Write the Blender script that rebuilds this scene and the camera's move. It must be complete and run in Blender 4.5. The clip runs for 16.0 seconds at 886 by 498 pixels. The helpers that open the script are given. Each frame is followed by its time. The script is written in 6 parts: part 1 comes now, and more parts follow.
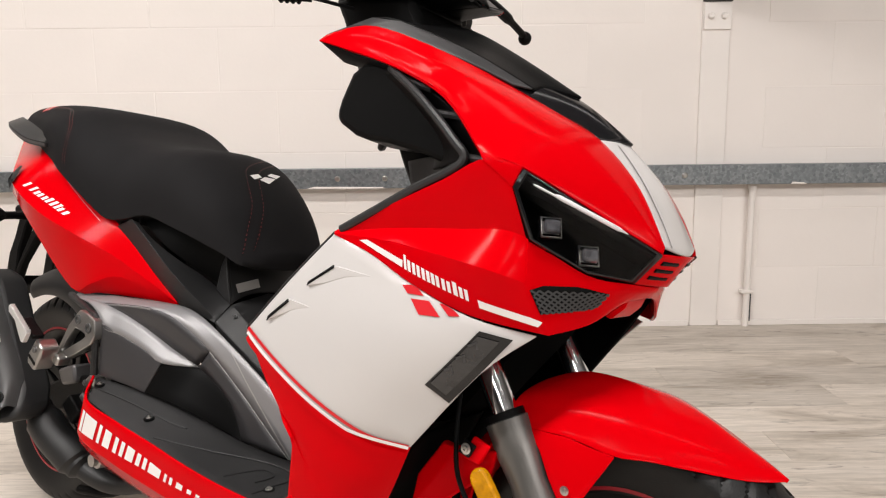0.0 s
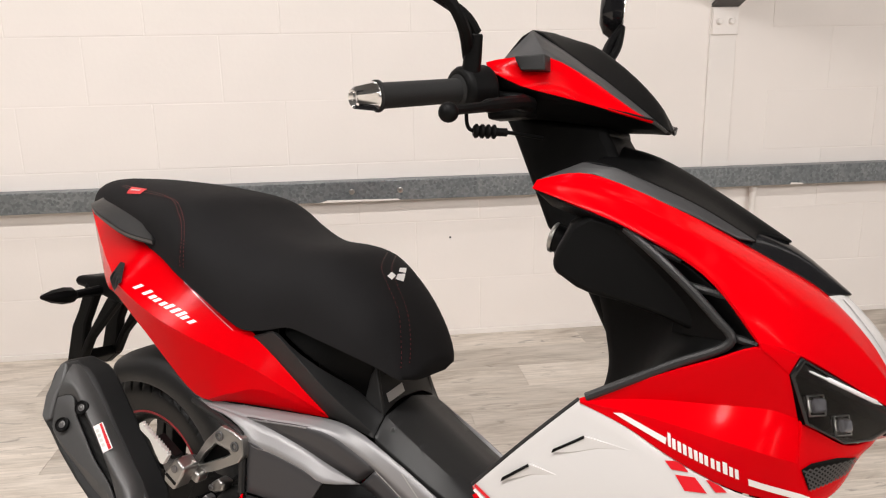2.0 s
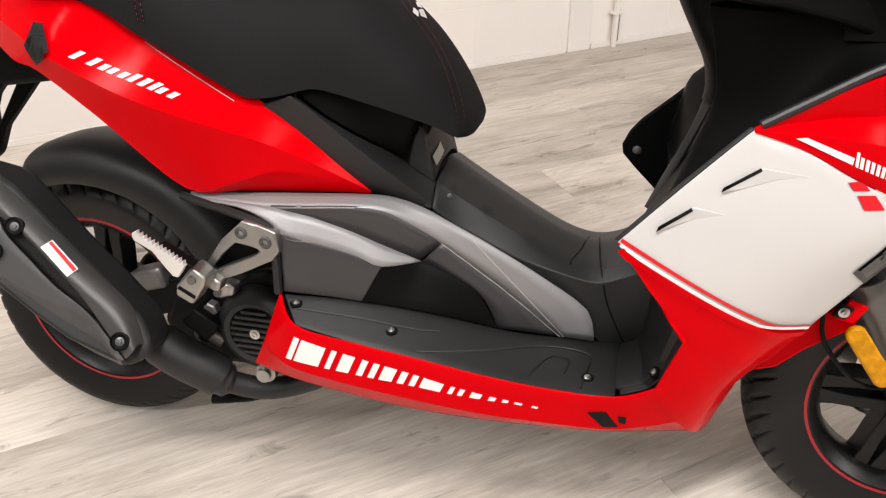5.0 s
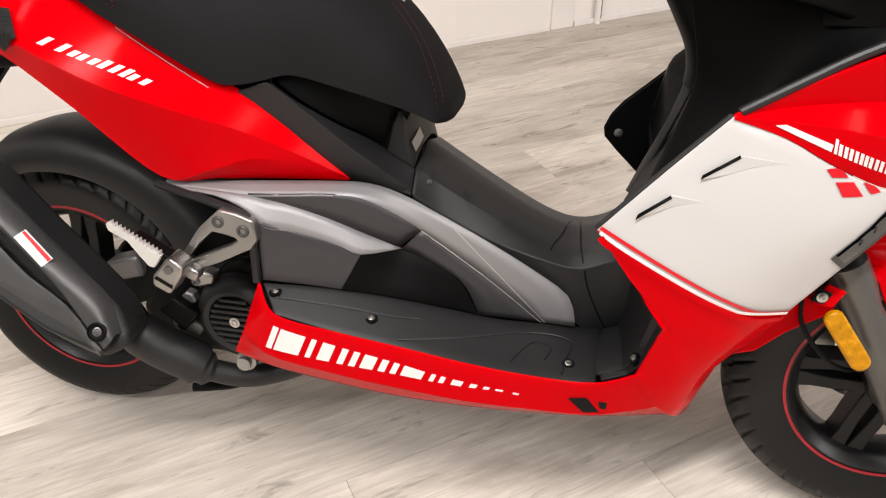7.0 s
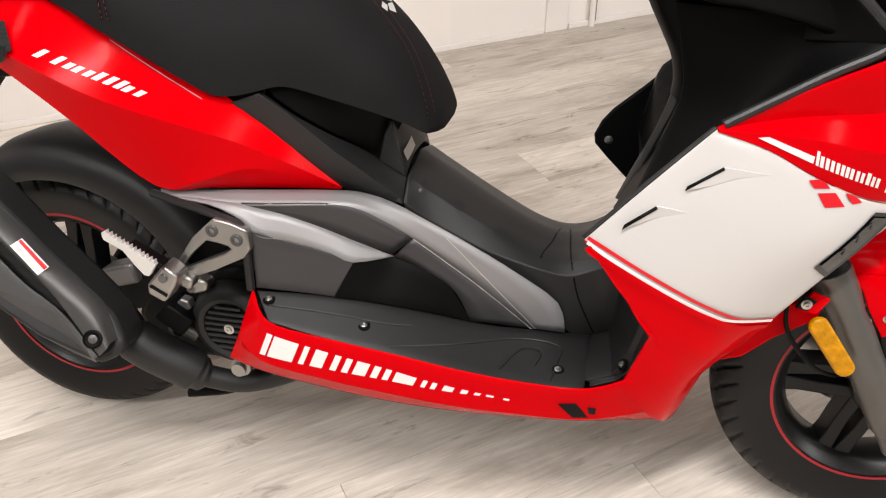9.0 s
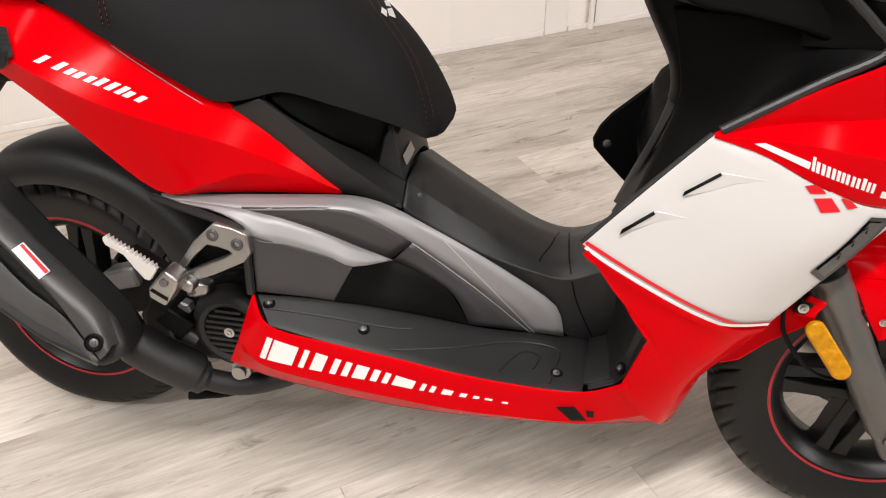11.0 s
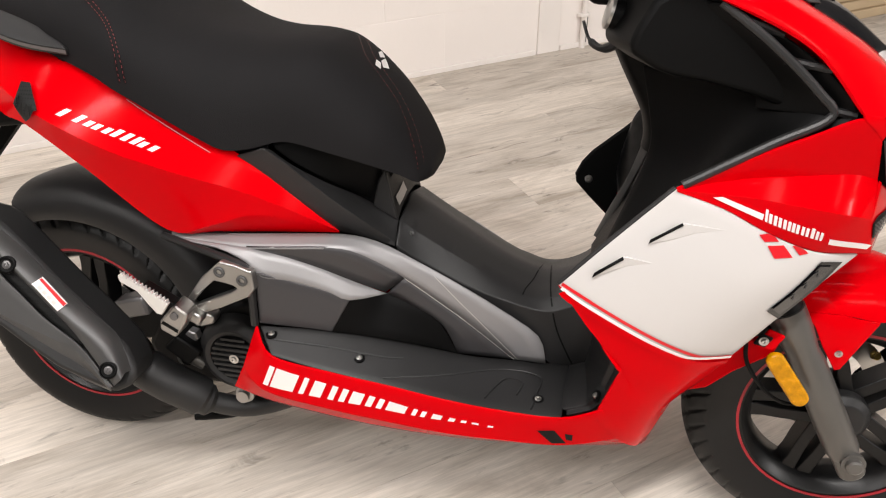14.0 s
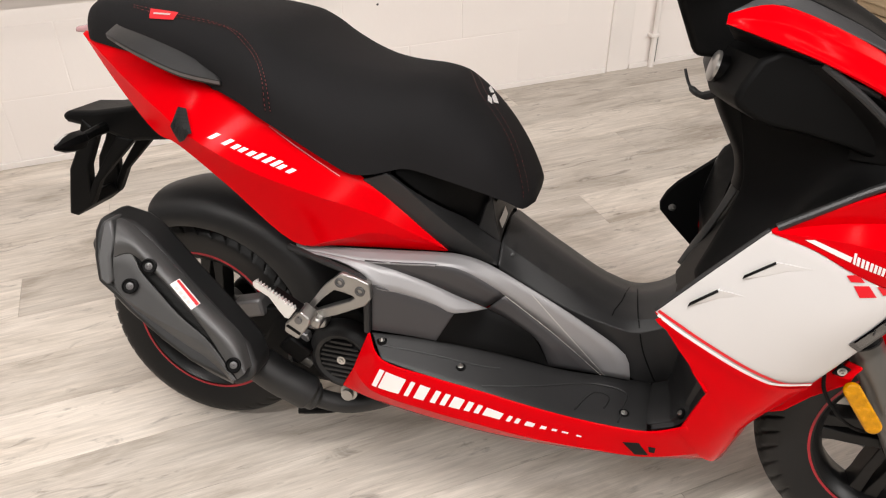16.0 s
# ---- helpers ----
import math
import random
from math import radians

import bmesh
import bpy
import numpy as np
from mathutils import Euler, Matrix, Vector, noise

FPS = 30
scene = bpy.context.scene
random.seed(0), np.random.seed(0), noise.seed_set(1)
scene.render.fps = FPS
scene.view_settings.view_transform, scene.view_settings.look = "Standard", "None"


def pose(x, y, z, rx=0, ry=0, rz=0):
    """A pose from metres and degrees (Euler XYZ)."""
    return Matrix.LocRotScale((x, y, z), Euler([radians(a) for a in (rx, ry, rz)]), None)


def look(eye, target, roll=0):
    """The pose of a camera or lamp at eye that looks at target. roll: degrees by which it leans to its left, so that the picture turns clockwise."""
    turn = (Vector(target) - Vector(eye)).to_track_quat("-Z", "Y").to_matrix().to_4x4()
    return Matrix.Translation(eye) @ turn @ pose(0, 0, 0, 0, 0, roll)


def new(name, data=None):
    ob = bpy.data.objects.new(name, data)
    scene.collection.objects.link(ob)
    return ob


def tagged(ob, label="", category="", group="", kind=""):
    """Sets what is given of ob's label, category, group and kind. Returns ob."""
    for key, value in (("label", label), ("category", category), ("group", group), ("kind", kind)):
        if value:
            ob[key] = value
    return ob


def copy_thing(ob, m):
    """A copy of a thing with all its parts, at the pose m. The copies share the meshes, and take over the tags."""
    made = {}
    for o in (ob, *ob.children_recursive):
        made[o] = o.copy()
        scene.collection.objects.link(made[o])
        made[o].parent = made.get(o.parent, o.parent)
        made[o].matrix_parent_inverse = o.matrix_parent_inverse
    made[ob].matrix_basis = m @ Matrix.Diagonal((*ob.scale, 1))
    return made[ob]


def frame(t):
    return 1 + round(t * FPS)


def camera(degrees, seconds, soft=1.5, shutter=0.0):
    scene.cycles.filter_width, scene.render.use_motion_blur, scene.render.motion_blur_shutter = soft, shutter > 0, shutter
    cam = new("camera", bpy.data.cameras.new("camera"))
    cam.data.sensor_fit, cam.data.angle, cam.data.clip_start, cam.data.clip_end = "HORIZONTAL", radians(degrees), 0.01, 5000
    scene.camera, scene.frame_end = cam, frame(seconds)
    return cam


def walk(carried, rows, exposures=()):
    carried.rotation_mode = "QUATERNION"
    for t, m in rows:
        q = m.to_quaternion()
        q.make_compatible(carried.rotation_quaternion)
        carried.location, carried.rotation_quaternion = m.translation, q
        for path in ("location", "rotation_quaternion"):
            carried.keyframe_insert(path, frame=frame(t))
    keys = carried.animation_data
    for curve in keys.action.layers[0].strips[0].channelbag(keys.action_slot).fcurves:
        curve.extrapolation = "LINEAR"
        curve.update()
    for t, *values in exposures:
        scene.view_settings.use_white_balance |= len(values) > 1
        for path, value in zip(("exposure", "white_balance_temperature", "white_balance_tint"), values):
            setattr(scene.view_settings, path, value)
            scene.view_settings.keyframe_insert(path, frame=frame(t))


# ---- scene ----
cam = camera(61.1, 16.0, soft=1.2)
PATH = [
    (0, (-0.017, 0.098, 0.799), (-0.005, 2.072, 0.48), -0.6),
    (0.5, (-0.05, 0.117, 0.786), (-0.026, 2.09, 0.459), -0.6),
    (1, (-0.096, 0.139, 0.884), (-0.034, 2.108, 0.54), -0.7),
    (1.5, (-0.21, 0.13, 1.037), (-0.079, 2.086, 0.644), -0.9),
    (2, (-0.39, 0.186, 1.065), (-0.163, 2.115, 0.587), -1.1),
    (2.5, (-0.494, 0.311, 1.042), (-0.153, 2.19, 0.447), -1.3),
    (3, (-0.614, 0.39, 1.015), (-0.167, 2.201, 0.291), -1.5),
    (3.5, (-0.679, 0.423, 1.001), (-0.145, 2.151, 0.149), -1.5),
    (4, (-0.699, 0.434, 0.988), (-0.099, 2.085, 0.032), -1.5),
    (4.5, (-0.713, 0.44, 0.992), (-0.072, 2.034, -0.032), -1.4),
    (4.7, (-0.725, 0.447, 0.994), (-0.055, 2.012, -0.056), -1.1),
    (7, (-0.711, 0.46, 1.004), (-0.013, 1.956, -0.124), -0.8),
    (7.5, (-0.713, 0.46, 1.006), (-0.013, 1.954, -0.125), -0.8),
    (8, (-0.713, 0.457, 1.014), (-0.013, 1.951, -0.117), -0.8),
    (8.5, (-0.707, 0.455, 1.019), (-0.004, 1.949, -0.111), -0.8),
    (9, (-0.705, 0.452, 1.022), (-0.002, 1.944, -0.109), -0.8),
    (11.5, (-0.706, 0.448, 1.031), (-0.001, 1.94, -0.098), -0.8),
    (12, (-0.708, 0.443, 1.034), (-0.002, 1.935, -0.096), -0.8),
    (12.5, (-0.712, 0.436, 1.043), (-0.005, 1.928, -0.085), -0.7),
    (13, (-0.709, 0.429, 1.064), (0.0, 1.92, -0.064), -0.7),
    (13.5, (-0.708, 0.423, 1.088), (0.003, 1.915, -0.038), -0.7),
    (14, (-0.711, 0.408, 1.114), (0.0, 1.902, -0.01), -0.7),
    (14.5, (-0.728, 0.397, 1.142), (-0.02, 1.893, 0.019), -0.6),
    (15, (-0.756, 0.387, 1.169), (-0.064, 1.891, 0.047), -0.5),
    (15.5, (-0.8, 0.381, 1.189), (-0.139, 1.899, 0.067), -0.3),
    (16, (-0.826, 0.382, 1.199), (-0.216, 1.922, 0.077), -0.3),
]
walk(cam, [(t, look(eye, target, roll)) for t, eye, target, roll in PATH], [(0, -0.12), (2.0, -0.10), (3.5, 0.06), (4.5, 0.08), (8.0, 0.05), (12.0, 0.05), (14.5, 0.04), (16.0, -0.02)])

# ---- white room light ----
world = bpy.data.worlds.new("room_world")
scene.world = world
world.use_nodes = True
world.node_tree.nodes["Background"].inputs[0].default_value = (1.0, 0.95, 0.9, 1)
world.node_tree.nodes["Background"].inputs[1].default_value = 0.05


def ceiling_lamp(x, y, z, sx, sy, watts, tilt=0):
    data = bpy.data.lights.new("tube_light", "AREA")
    data.shape, data.size, data.size_y = "RECTANGLE", sx, sy
    data.energy, data.color = watts, (1.0, 0.955, 0.925)
    ob = new("tube_light", data)
    ob.matrix_world = pose(x, y, z, tilt, 0, 0)
    return ob


# ceiling tubes; the last four, tilted, are fill lamps added to brighten the wall
LAMPS = [(-2.6, 0.2, 56, 0), (-0.7, 0.2, 70, 0), (1.2, 0.2, 8, 0), (-2.6, 2.0, 11, 0), (-0.7, 2.0, 11, 0), (1.2, 2.0, 2, 0), (3.1, 2.0, 1, 0), (-2.6, -1.8, 24, 0), (-0.7, -1.8, 18, 0), (1.2, -1.8, 8, 0), (-1.2, -3.8, 17, 40), (1.4, -3.8, 22, 40), (3.6, -3.8, 92, 66), (5.2, -2.6, 82, 70)]
for lx, ly, lw, lt in LAMPS:
    ceiling_lamp(lx, ly, 2.92 if not lt else 2.86, 1.45, 0.12, lw, lt)


# ---- materials ----
def material(name, colour, rough=0.5, metal=0.0, coat=0.0, vary=0.06, scale=6.0, bump=0.0, bump_scale=400.0, spec=0.5, rough_vary=0.08, dirt=0.0, space="Object"):
    """A painted, moulded or metal surface with broad and fine variation and a fine relief."""
    m = bpy.data.materials.new(name)
    m.use_nodes = True
    n, l = m.node_tree.nodes, m.node_tree.links
    b = n["Principled BSDF"]
    co = n.new("ShaderNodeTexCoord")
    big = n.new("ShaderNodeTexNoise")
    big.inputs["Scale"].default_value, big.inputs["Detail"].default_value = scale, 5
    l.new(co.outputs[space], big.inputs["Vector"])
    fine = n.new("ShaderNodeTexNoise")
    fine.inputs["Scale"].default_value, fine.inputs["Detail"].default_value = bump_scale, 3
    l.new(co.outputs[space], fine.inputs["Vector"])
    ramp = n.new("ShaderNodeMapRange")
    ramp.inputs[1].default_value, ramp.inputs[2].default_value = 0.3, 0.7
    ramp.inputs[3].default_value, ramp.inputs[4].default_value = 1 - vary, 1 + vary
    l.new(big.outputs["Fac"], ramp.inputs[0])
    mul = n.new("ShaderNodeVectorMath")
    mul.operation = "SCALE"
    mul.inputs[0].default_value = colour
    l.new(ramp.outputs[0], mul.inputs["Scale"])
    l.new(mul.outputs[0], b.inputs["Base Color"])
    rr = n.new("ShaderNodeMapRange")
    rr.inputs[3].default_value, rr.inputs[4].default_value = max(0.02, rough - rough_vary), min(1, rough + rough_vary)
    l.new(fine.outputs["Fac"] if bump_scale < 150 else big.outputs["Fac"], rr.inputs[0])
    l.new(rr.outputs[0], b.inputs["Roughness"])
    b.inputs["Metallic"].default_value = metal
    b.inputs["Specular IOR Level"].default_value = spec
    b.inputs["Coat Weight"].default_value = coat
    b.inputs["Coat Roughness"].default_value = 0.04
    if bump:
        bp = n.new("ShaderNodeBump")
        bp.inputs["Strength"].default_value, bp.inputs["Distance"].default_value = bump, 0.001
        l.new(fine.outputs["Fac"], bp.inputs["Height"])
        l.new(bp.outputs[0], b.inputs["Normal"])
    return m


RED = material("red_gloss_paint", (0.60, 0.0002, 0.0030), 0.13, spec=0.035, coat=0.0, vary=0.02, bump=0.012, bump_scale=180, rough_vary=0.04)
WHITE = material("white_gloss_paint", (0.565, 0.546, 0.535), 0.22, coat=0.15, vary=0.015, bump=0.015, bump_scale=180)
DECAL_WHITE = material("white_vinyl_decal", (0.82, 0.79, 0.77), 0.35, vary=0.02)
DECAL_RED = material("red_vinyl_decal", (0.60, 0.004, 0.012), 0.35, vary=0.03)
BLACK = material("black_grained_plastic", (0.0140, 0.0138, 0.0141), 0.44, vary=0.15, bump=0.22, bump_scale=1500, spec=0.38)
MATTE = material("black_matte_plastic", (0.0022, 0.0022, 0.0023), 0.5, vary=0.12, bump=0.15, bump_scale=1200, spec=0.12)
# darker copy of the silver paint for its shaded fold, also the lower panel
SLATE_AND_SHADE = material("slate_paint_and_fold_shade", (0.058, 0.056, 0.059), 0.42, metal=0.4, vary=0.04, bump=0.06, bump_scale=2000)
CHARCOAL = material("charcoal_edge_plastic", (0.018, 0.018, 0.0185), 0.42, vary=0.1, bump=0.15, bump_scale=1200, spec=0.4)
# almost no colour or gloss: the shade of deep recesses is put into it
SHADEBLACK = material("black_plastic_with_recess_shade", (0.0012, 0.0012, 0.0012), 0.8, vary=0.1, spec=0.03)
GLOSSBLACK = material("black_gloss_plastic", (0.008, 0.008, 0.009), 0.12, vary=0.1, bump=0.01)
GREY = material("dark_grey_satin_paint", (0.040, 0.0395, 0.0405), 0.4, metal=0.1, vary=0.05, bump=0.08, bump_scale=1800)
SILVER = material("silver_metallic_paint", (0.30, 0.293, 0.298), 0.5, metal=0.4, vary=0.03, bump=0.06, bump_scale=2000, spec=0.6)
GUN = material("gunmetal_paint", (0.15, 0.145, 0.145), 0.4, metal=0.6, vary=0.04, bump=0.06, bump_scale=2000)
LAMPGLASS = material("clear_lamp_glass", (0.11, 0.11, 0.12), 0.06, metal=0.0, coat=1.0, vary=0.4, scale=90)
SMOKEGREY = material("smoked_grey_lens", (0.02, 0.02, 0.021), 0.12, coat=0.4, vary=0.2, scale=40)
FORK = material("cast_grey_fork_paint", (0.12, 0.115, 0.107), 0.34, metal=0.45, vary=0.12, bump=0.15, bump_scale=500)
ALU = material("cast_aluminium", (0.36, 0.35, 0.335), 0.32, metal=0.9, vary=0.14, bump=0.2, bump_scale=600)
PEGALU = material("bright_cast_aluminium", (0.72, 0.71, 0.69), 0.3, metal=0.5, vary=0.06, bump=0.1, bump_scale=600)
CHROME = material("chrome", (0.93, 0.93, 0.94), 0.1, metal=1.0, vary=0.02)
BRASS = material("brass", (0.55, 0.36, 0.09), 0.3, metal=0.9, vary=0.08)
STEEL = material("zinc_bolt_steel", (0.55, 0.54, 0.52), 0.3, metal=1.0, vary=0.08)
RIMBLACK = material("satin_black_wheel_paint", (0.0045, 0.0045, 0.0047), 0.36, vary=0.1, bump=0.08, bump_scale=900, spec=0.3)
RUBBER = material("black_tyre_rubber", (0.0055, 0.0054, 0.0054), 0.5, vary=0.2, bump=0.3, bump_scale=500, spec=0.34)
GRIP = material("black_grip_rubber", (0.012, 0.012, 0.012), 0.7, vary=0.1, bump=0.3, bump_scale=800, spec=0.3)
EXHAUST = material("exhaust_black_paint", (0.009, 0.009, 0.0092), 0.5, metal=0.0, vary=0.15, bump=0.2, bump_scale=900, spec=0.5)
GUNBLACK = material("satin_grey_black_paint", (0.050, 0.0492, 0.049), 0.44, metal=0.0, vary=0.1, bump=0.15, bump_scale=900, spec=0.6)
AMBER = material("amber_reflector_plastic", (0.52, 0.225, 0.0005), 0.25, vary=0.25, scale=90, bump=0.9, bump_scale=330, spec=0.25)
RIMRED = material("dark_red_rim_tape", (0.33, 0.006, 0.016), 0.35)
STITCH = material("red_thread", (0.22, 0.03, 0.03), 0.7)
FABRIC = material("black_seat_vinyl", (0.0115, 0.0110, 0.0116), 0.72, vary=0.1, bump=0.5, bump_scale=1100, spec=0.09)
PLATEALU = material("aluminium_label_foil", (0.62, 0.60, 0.58), 0.35, metal=0.4, vary=0.05)
WALLPAINT = material("white_masonry_paint", (0.87, 0.815, 0.775), 0.6, vary=0.03, scale=1.6, bump=0.3, bump_scale=60, spec=0.3)
TRIMPAINT = material("white_gloss_trim_paint", (0.85, 0.80, 0.76), 0.4, vary=0.04, scale=3, bump=0.1, bump_scale=90)
GREYWALL = material("unseen_wall_grey", (0.16, 0.155, 0.15), 0.6, vary=0.05, scale=1.6, bump=0.3, bump_scale=60)
CEIL = material("unseen_ceiling_grey", (0.10, 0.10, 0.10), 0.7, vary=0.03, scale=1.5, bump=0.2, bump_scale=60)
DARK_STEEL_SHADE = material("dark_steel_and_flange_shade", (0.06, 0.057, 0.056), 0.5, vary=0.2, scale=4, bump=0.2, bump_scale=80)
WOODBOARD = material("pale_timber_board", (0.50, 0.38, 0.24), 0.6, vary=0.15, scale=3, bump=0.2, bump_scale=90)


def glass_material(name, tint, gloss=0.05, bend=1.5):
    m = bpy.data.materials.new(name)
    m.use_nodes = True
    n, l = m.node_tree.nodes, m.node_tree.links
    n.clear()
    out, mix = n.new("ShaderNodeOutputMaterial"), n.new("ShaderNodeMixShader")
    tr, gl, fr = n.new("ShaderNodeBsdfTransparent"), n.new("ShaderNodeBsdfGlossy"), n.new("ShaderNodeFresnel")
    tr.inputs[0].default_value = (*tint, 1)
    gl.inputs["Roughness"].default_value = gloss
    fr.inputs[0].default_value = bend
    l.new(fr.outputs[0], mix.inputs[0])
    l.new(tr.outputs[0], mix.inputs[1])
    l.new(gl.outputs[0], mix.inputs[2])
    l.new(mix.outputs[0], out.inputs[0])
    return m


def mesh_material(name, scale):
    """Dark sheet metal with rows of small round holes."""
    m = material(name, (0.03, 0.03, 0.03), 0.5, spec=0.2)
    n, l = m.node_tree.nodes, m.node_tree.links
    co, vo = n.new("ShaderNodeTexCoord"), n.new("ShaderNodeTexVoronoi")
    vo.inputs["Scale"].default_value, vo.inputs["Randomness"].default_value = scale, 0.0
    l.new(co.outputs["Object"], vo.inputs["Vector"])
    cr = n.new("ShaderNodeValToRGB")
    cr.color_ramp.elements[0].position, cr.color_ramp.elements[0].color = 0.30, (0.0008, 0.0008, 0.0008, 1)
    cr.color_ramp.elements[1].position, cr.color_ramp.elements[1].color = 0.42, (0.013, 0.013, 0.013, 1)
    l.new(vo.outputs["Distance"], cr.inputs[0])
    l.new(cr.outputs[0], n["Principled BSDF"].inputs["Base Color"])
    return m


PERFORATED = mesh_material("perforated_black_steel", 250)
SMOKED = glass_material("smoked_lens_plastic", (0.62, 0.61, 0.61), 0.03, 1.28)
GLINTWHITE = material("white_headlight_glint", (0.8, 0.8, 0.82), 0.2, vary=0.03)
TAILLENS = material("pale_pink_tail_lens", (0.50, 0.30, 0.31), 0.15, coat=0.5, vary=0.1)


def galvanised():
    m = material("galvanised_steel", (0.30, 0.32, 0.33), 0.42, metal=0.7, vary=0.05)
    n, l = m.node_tree.nodes, m.node_tree.links
    co = n.new("ShaderNodeTexCoord")
    vo = n.new("ShaderNodeTexVoronoi")
    vo.inputs["Scale"].default_value = 110
    no = n.new("ShaderNodeTexNoise")
    no.inputs["Scale"].default_value, no.inputs["Detail"].default_value = 9, 6
    l.new(co.outputs["Object"], vo.inputs["Vector"])
    l.new(co.outputs["Object"], no.inputs["Vector"])
    add = n.new("ShaderNodeMath")
    add.operation = "MULTIPLY"
    l.new(vo.outputs["Color"], add.inputs[0])
    l.new(no.outputs["Fac"], add.inputs[1])
    cr = n.new("ShaderNodeValToRGB")
    cr.color_ramp.elements[0].color, cr.color_ramp.elements[1].color = (0.15, 0.168, 0.18, 1), (0.33, 0.35, 0.36, 1)
    cr.color_ramp.elements[1].position = 0.6
    l.new(add.outputs[0], cr.inputs[0])
    l.new(cr.outputs[0], n["Principled BSDF"].inputs["Base Color"])
    return m


GALV = galvanised()


def plank_material():
    m = bpy.data.materials.new("grey_oak_vinyl_plank")
    m.use_nodes = True
    n, l = m.node_tree.nodes, m.node_tree.links
    b = n["Principled BSDF"]
    co, info = n.new("ShaderNodeTexCoord"), n.new("ShaderNodeObjectInfo")
    shift = n.new("ShaderNodeVectorMath")
    shift.operation = "SCALE"
    shift.inputs[0].default_value = (37.0, 91.0, 13.0)
    l.new(info.outputs["Random"], shift.inputs["Scale"])
    add = n.new("ShaderNodeVectorMath")
    l.new(co.outputs["Object"], add.inputs[0])
    l.new(shift.outputs[0], add.inputs[1])

    def noise(stretch, detail, rough=0.55, warp=0.0):
        mp, no = n.new("ShaderNodeMapping"), n.new("ShaderNodeTexNoise")
        mp.inputs["Scale"].default_value = stretch
        no.inputs["Scale"].default_value, no.inputs["Detail"].default_value = 1.0, detail
        no.inputs["Roughness"].default_value, no.inputs["Distortion"].default_value = rough, warp
        l.new(add.outputs[0], mp.inputs["Vector"])
        l.new(mp.outputs[0], no.inputs["Vector"])
        return no.outputs["Fac"]

    def spread(value, lo, hi, least, most):
        r = n.new("ShaderNodeMapRange")
        for k, q in enumerate((lo, hi, least, most)):
            r.inputs[k + 1].default_value = q
        l.new(value, r.inputs[0])
        return r.outputs[0]

    def times(a, b):
        m1 = n.new("ShaderNodeMath")
        m1.operation = "MULTIPLY"
        l.new(a, m1.inputs[0])
        l.new(b, m1.inputs[1])
        return m1.outputs[0]
    cloud = noise((2.6, 9.0, 1.0), 6, 0.6, 0.6)
    grain = noise((7.0, 95.0, 1.0), 8, 0.65, 0.5)
    pores = noise((16.0, 420.0, 1.0), 3)
    knots = noise((7.5, 26.0, 1.0), 4, 0.6, 1.2)
    cr = n.new("ShaderNodeValToRGB")
    e = cr.color_ramp.elements
    e[0].position, e[0].color = 0.30, (0.45, 0.392, 0.330, 1)
    e[1].position, e[1].color = 0.70, (0.755, 0.688, 0.615, 1)
    mid = e.new(0.47)
    mid.color = (0.655, 0.588, 0.515, 1)
    l.new(cloud, cr.inputs[0])
    tint = spread(info.outputs["Random"], 0.0, 1.0, 0.85, 1.06)
    depth = times(times(tint, spread(grain, 0.3, 0.7, 0.80, 1.12)), times(spread(pores, 0.3, 0.65, 0.92, 1.04), spread(knots, 0.60, 0.74, 1.0, 0.50)))
    mul = n.new("ShaderNodeVectorMath")
    mul.operation = "SCALE"
    l.new(cr.outputs[0], mul.inputs[0])
    l.new(depth, mul.inputs["Scale"])
    l.new(mul.outputs[0], b.inputs["Base Color"])
    l.new(spread(grain, 0.2, 0.8, 0.62, 0.45), b.inputs["Roughness"])
    b.inputs["Specular IOR Level"].default_value = 0.03
    bp = n.new("ShaderNodeBump")
    bp.inputs["Strength"].default_value, bp.inputs["Distance"].default_value = 0.3, 0.001
    l.new(grain, bp.inputs["Height"])
    l.new(bp.outputs[0], b.inputs["Normal"])
    return m


PLANK = plank_material()


# ---- mesh helpers ----
def finish(bm, name, mat, parent=None, label="", angle=32, bevel=0.0, solid=0.0, segments=2):
    mesh = bpy.data.meshes.new(name)
    for f in bm.faces:
        f.smooth = True
    bm.to_mesh(mesh)
    bm.free()
    mesh.set_sharp_from_angle(angle=radians(angle))
    mesh.materials.append(mat)
    ob = new(name, mesh)
    if parent is not None:
        ob.parent = parent
    if label:
        ob["label"] = label
    if solid:
        s = ob.modifiers.new("thickness", "SOLIDIFY")
        s.thickness, s.offset = solid, -1
    if bevel:
        b = ob.modifiers.new("rounding", "BEVEL")
        b.width, b.segments, b.limit_method, b.angle_limit = bevel, segments, "ANGLE", radians(35)
    return ob


def part(name, bm, mat, parent, label="", **how):
    return finish(bm, name, mat, parent, label, **how)


def spline(points, n):
    """A smooth line through the points, n steps to a span."""
    p = [Vector(q) for q in points]
    out = []
    for i in range(len(p) - 1):
        a, b, c, d = p[max(i - 1, 0)], p[i], p[i + 1], p[min(i + 2, len(p) - 1)]
        for k in range(n):
            t = k / n
            out.append(0.5 * (2 * b + (c - a) * t + (2 * a - 5 * b + 4 * c - d) * t * t + (3 * b - a - 3 * c + d) * t ** 3))
    out.append(p[-1])
    return out


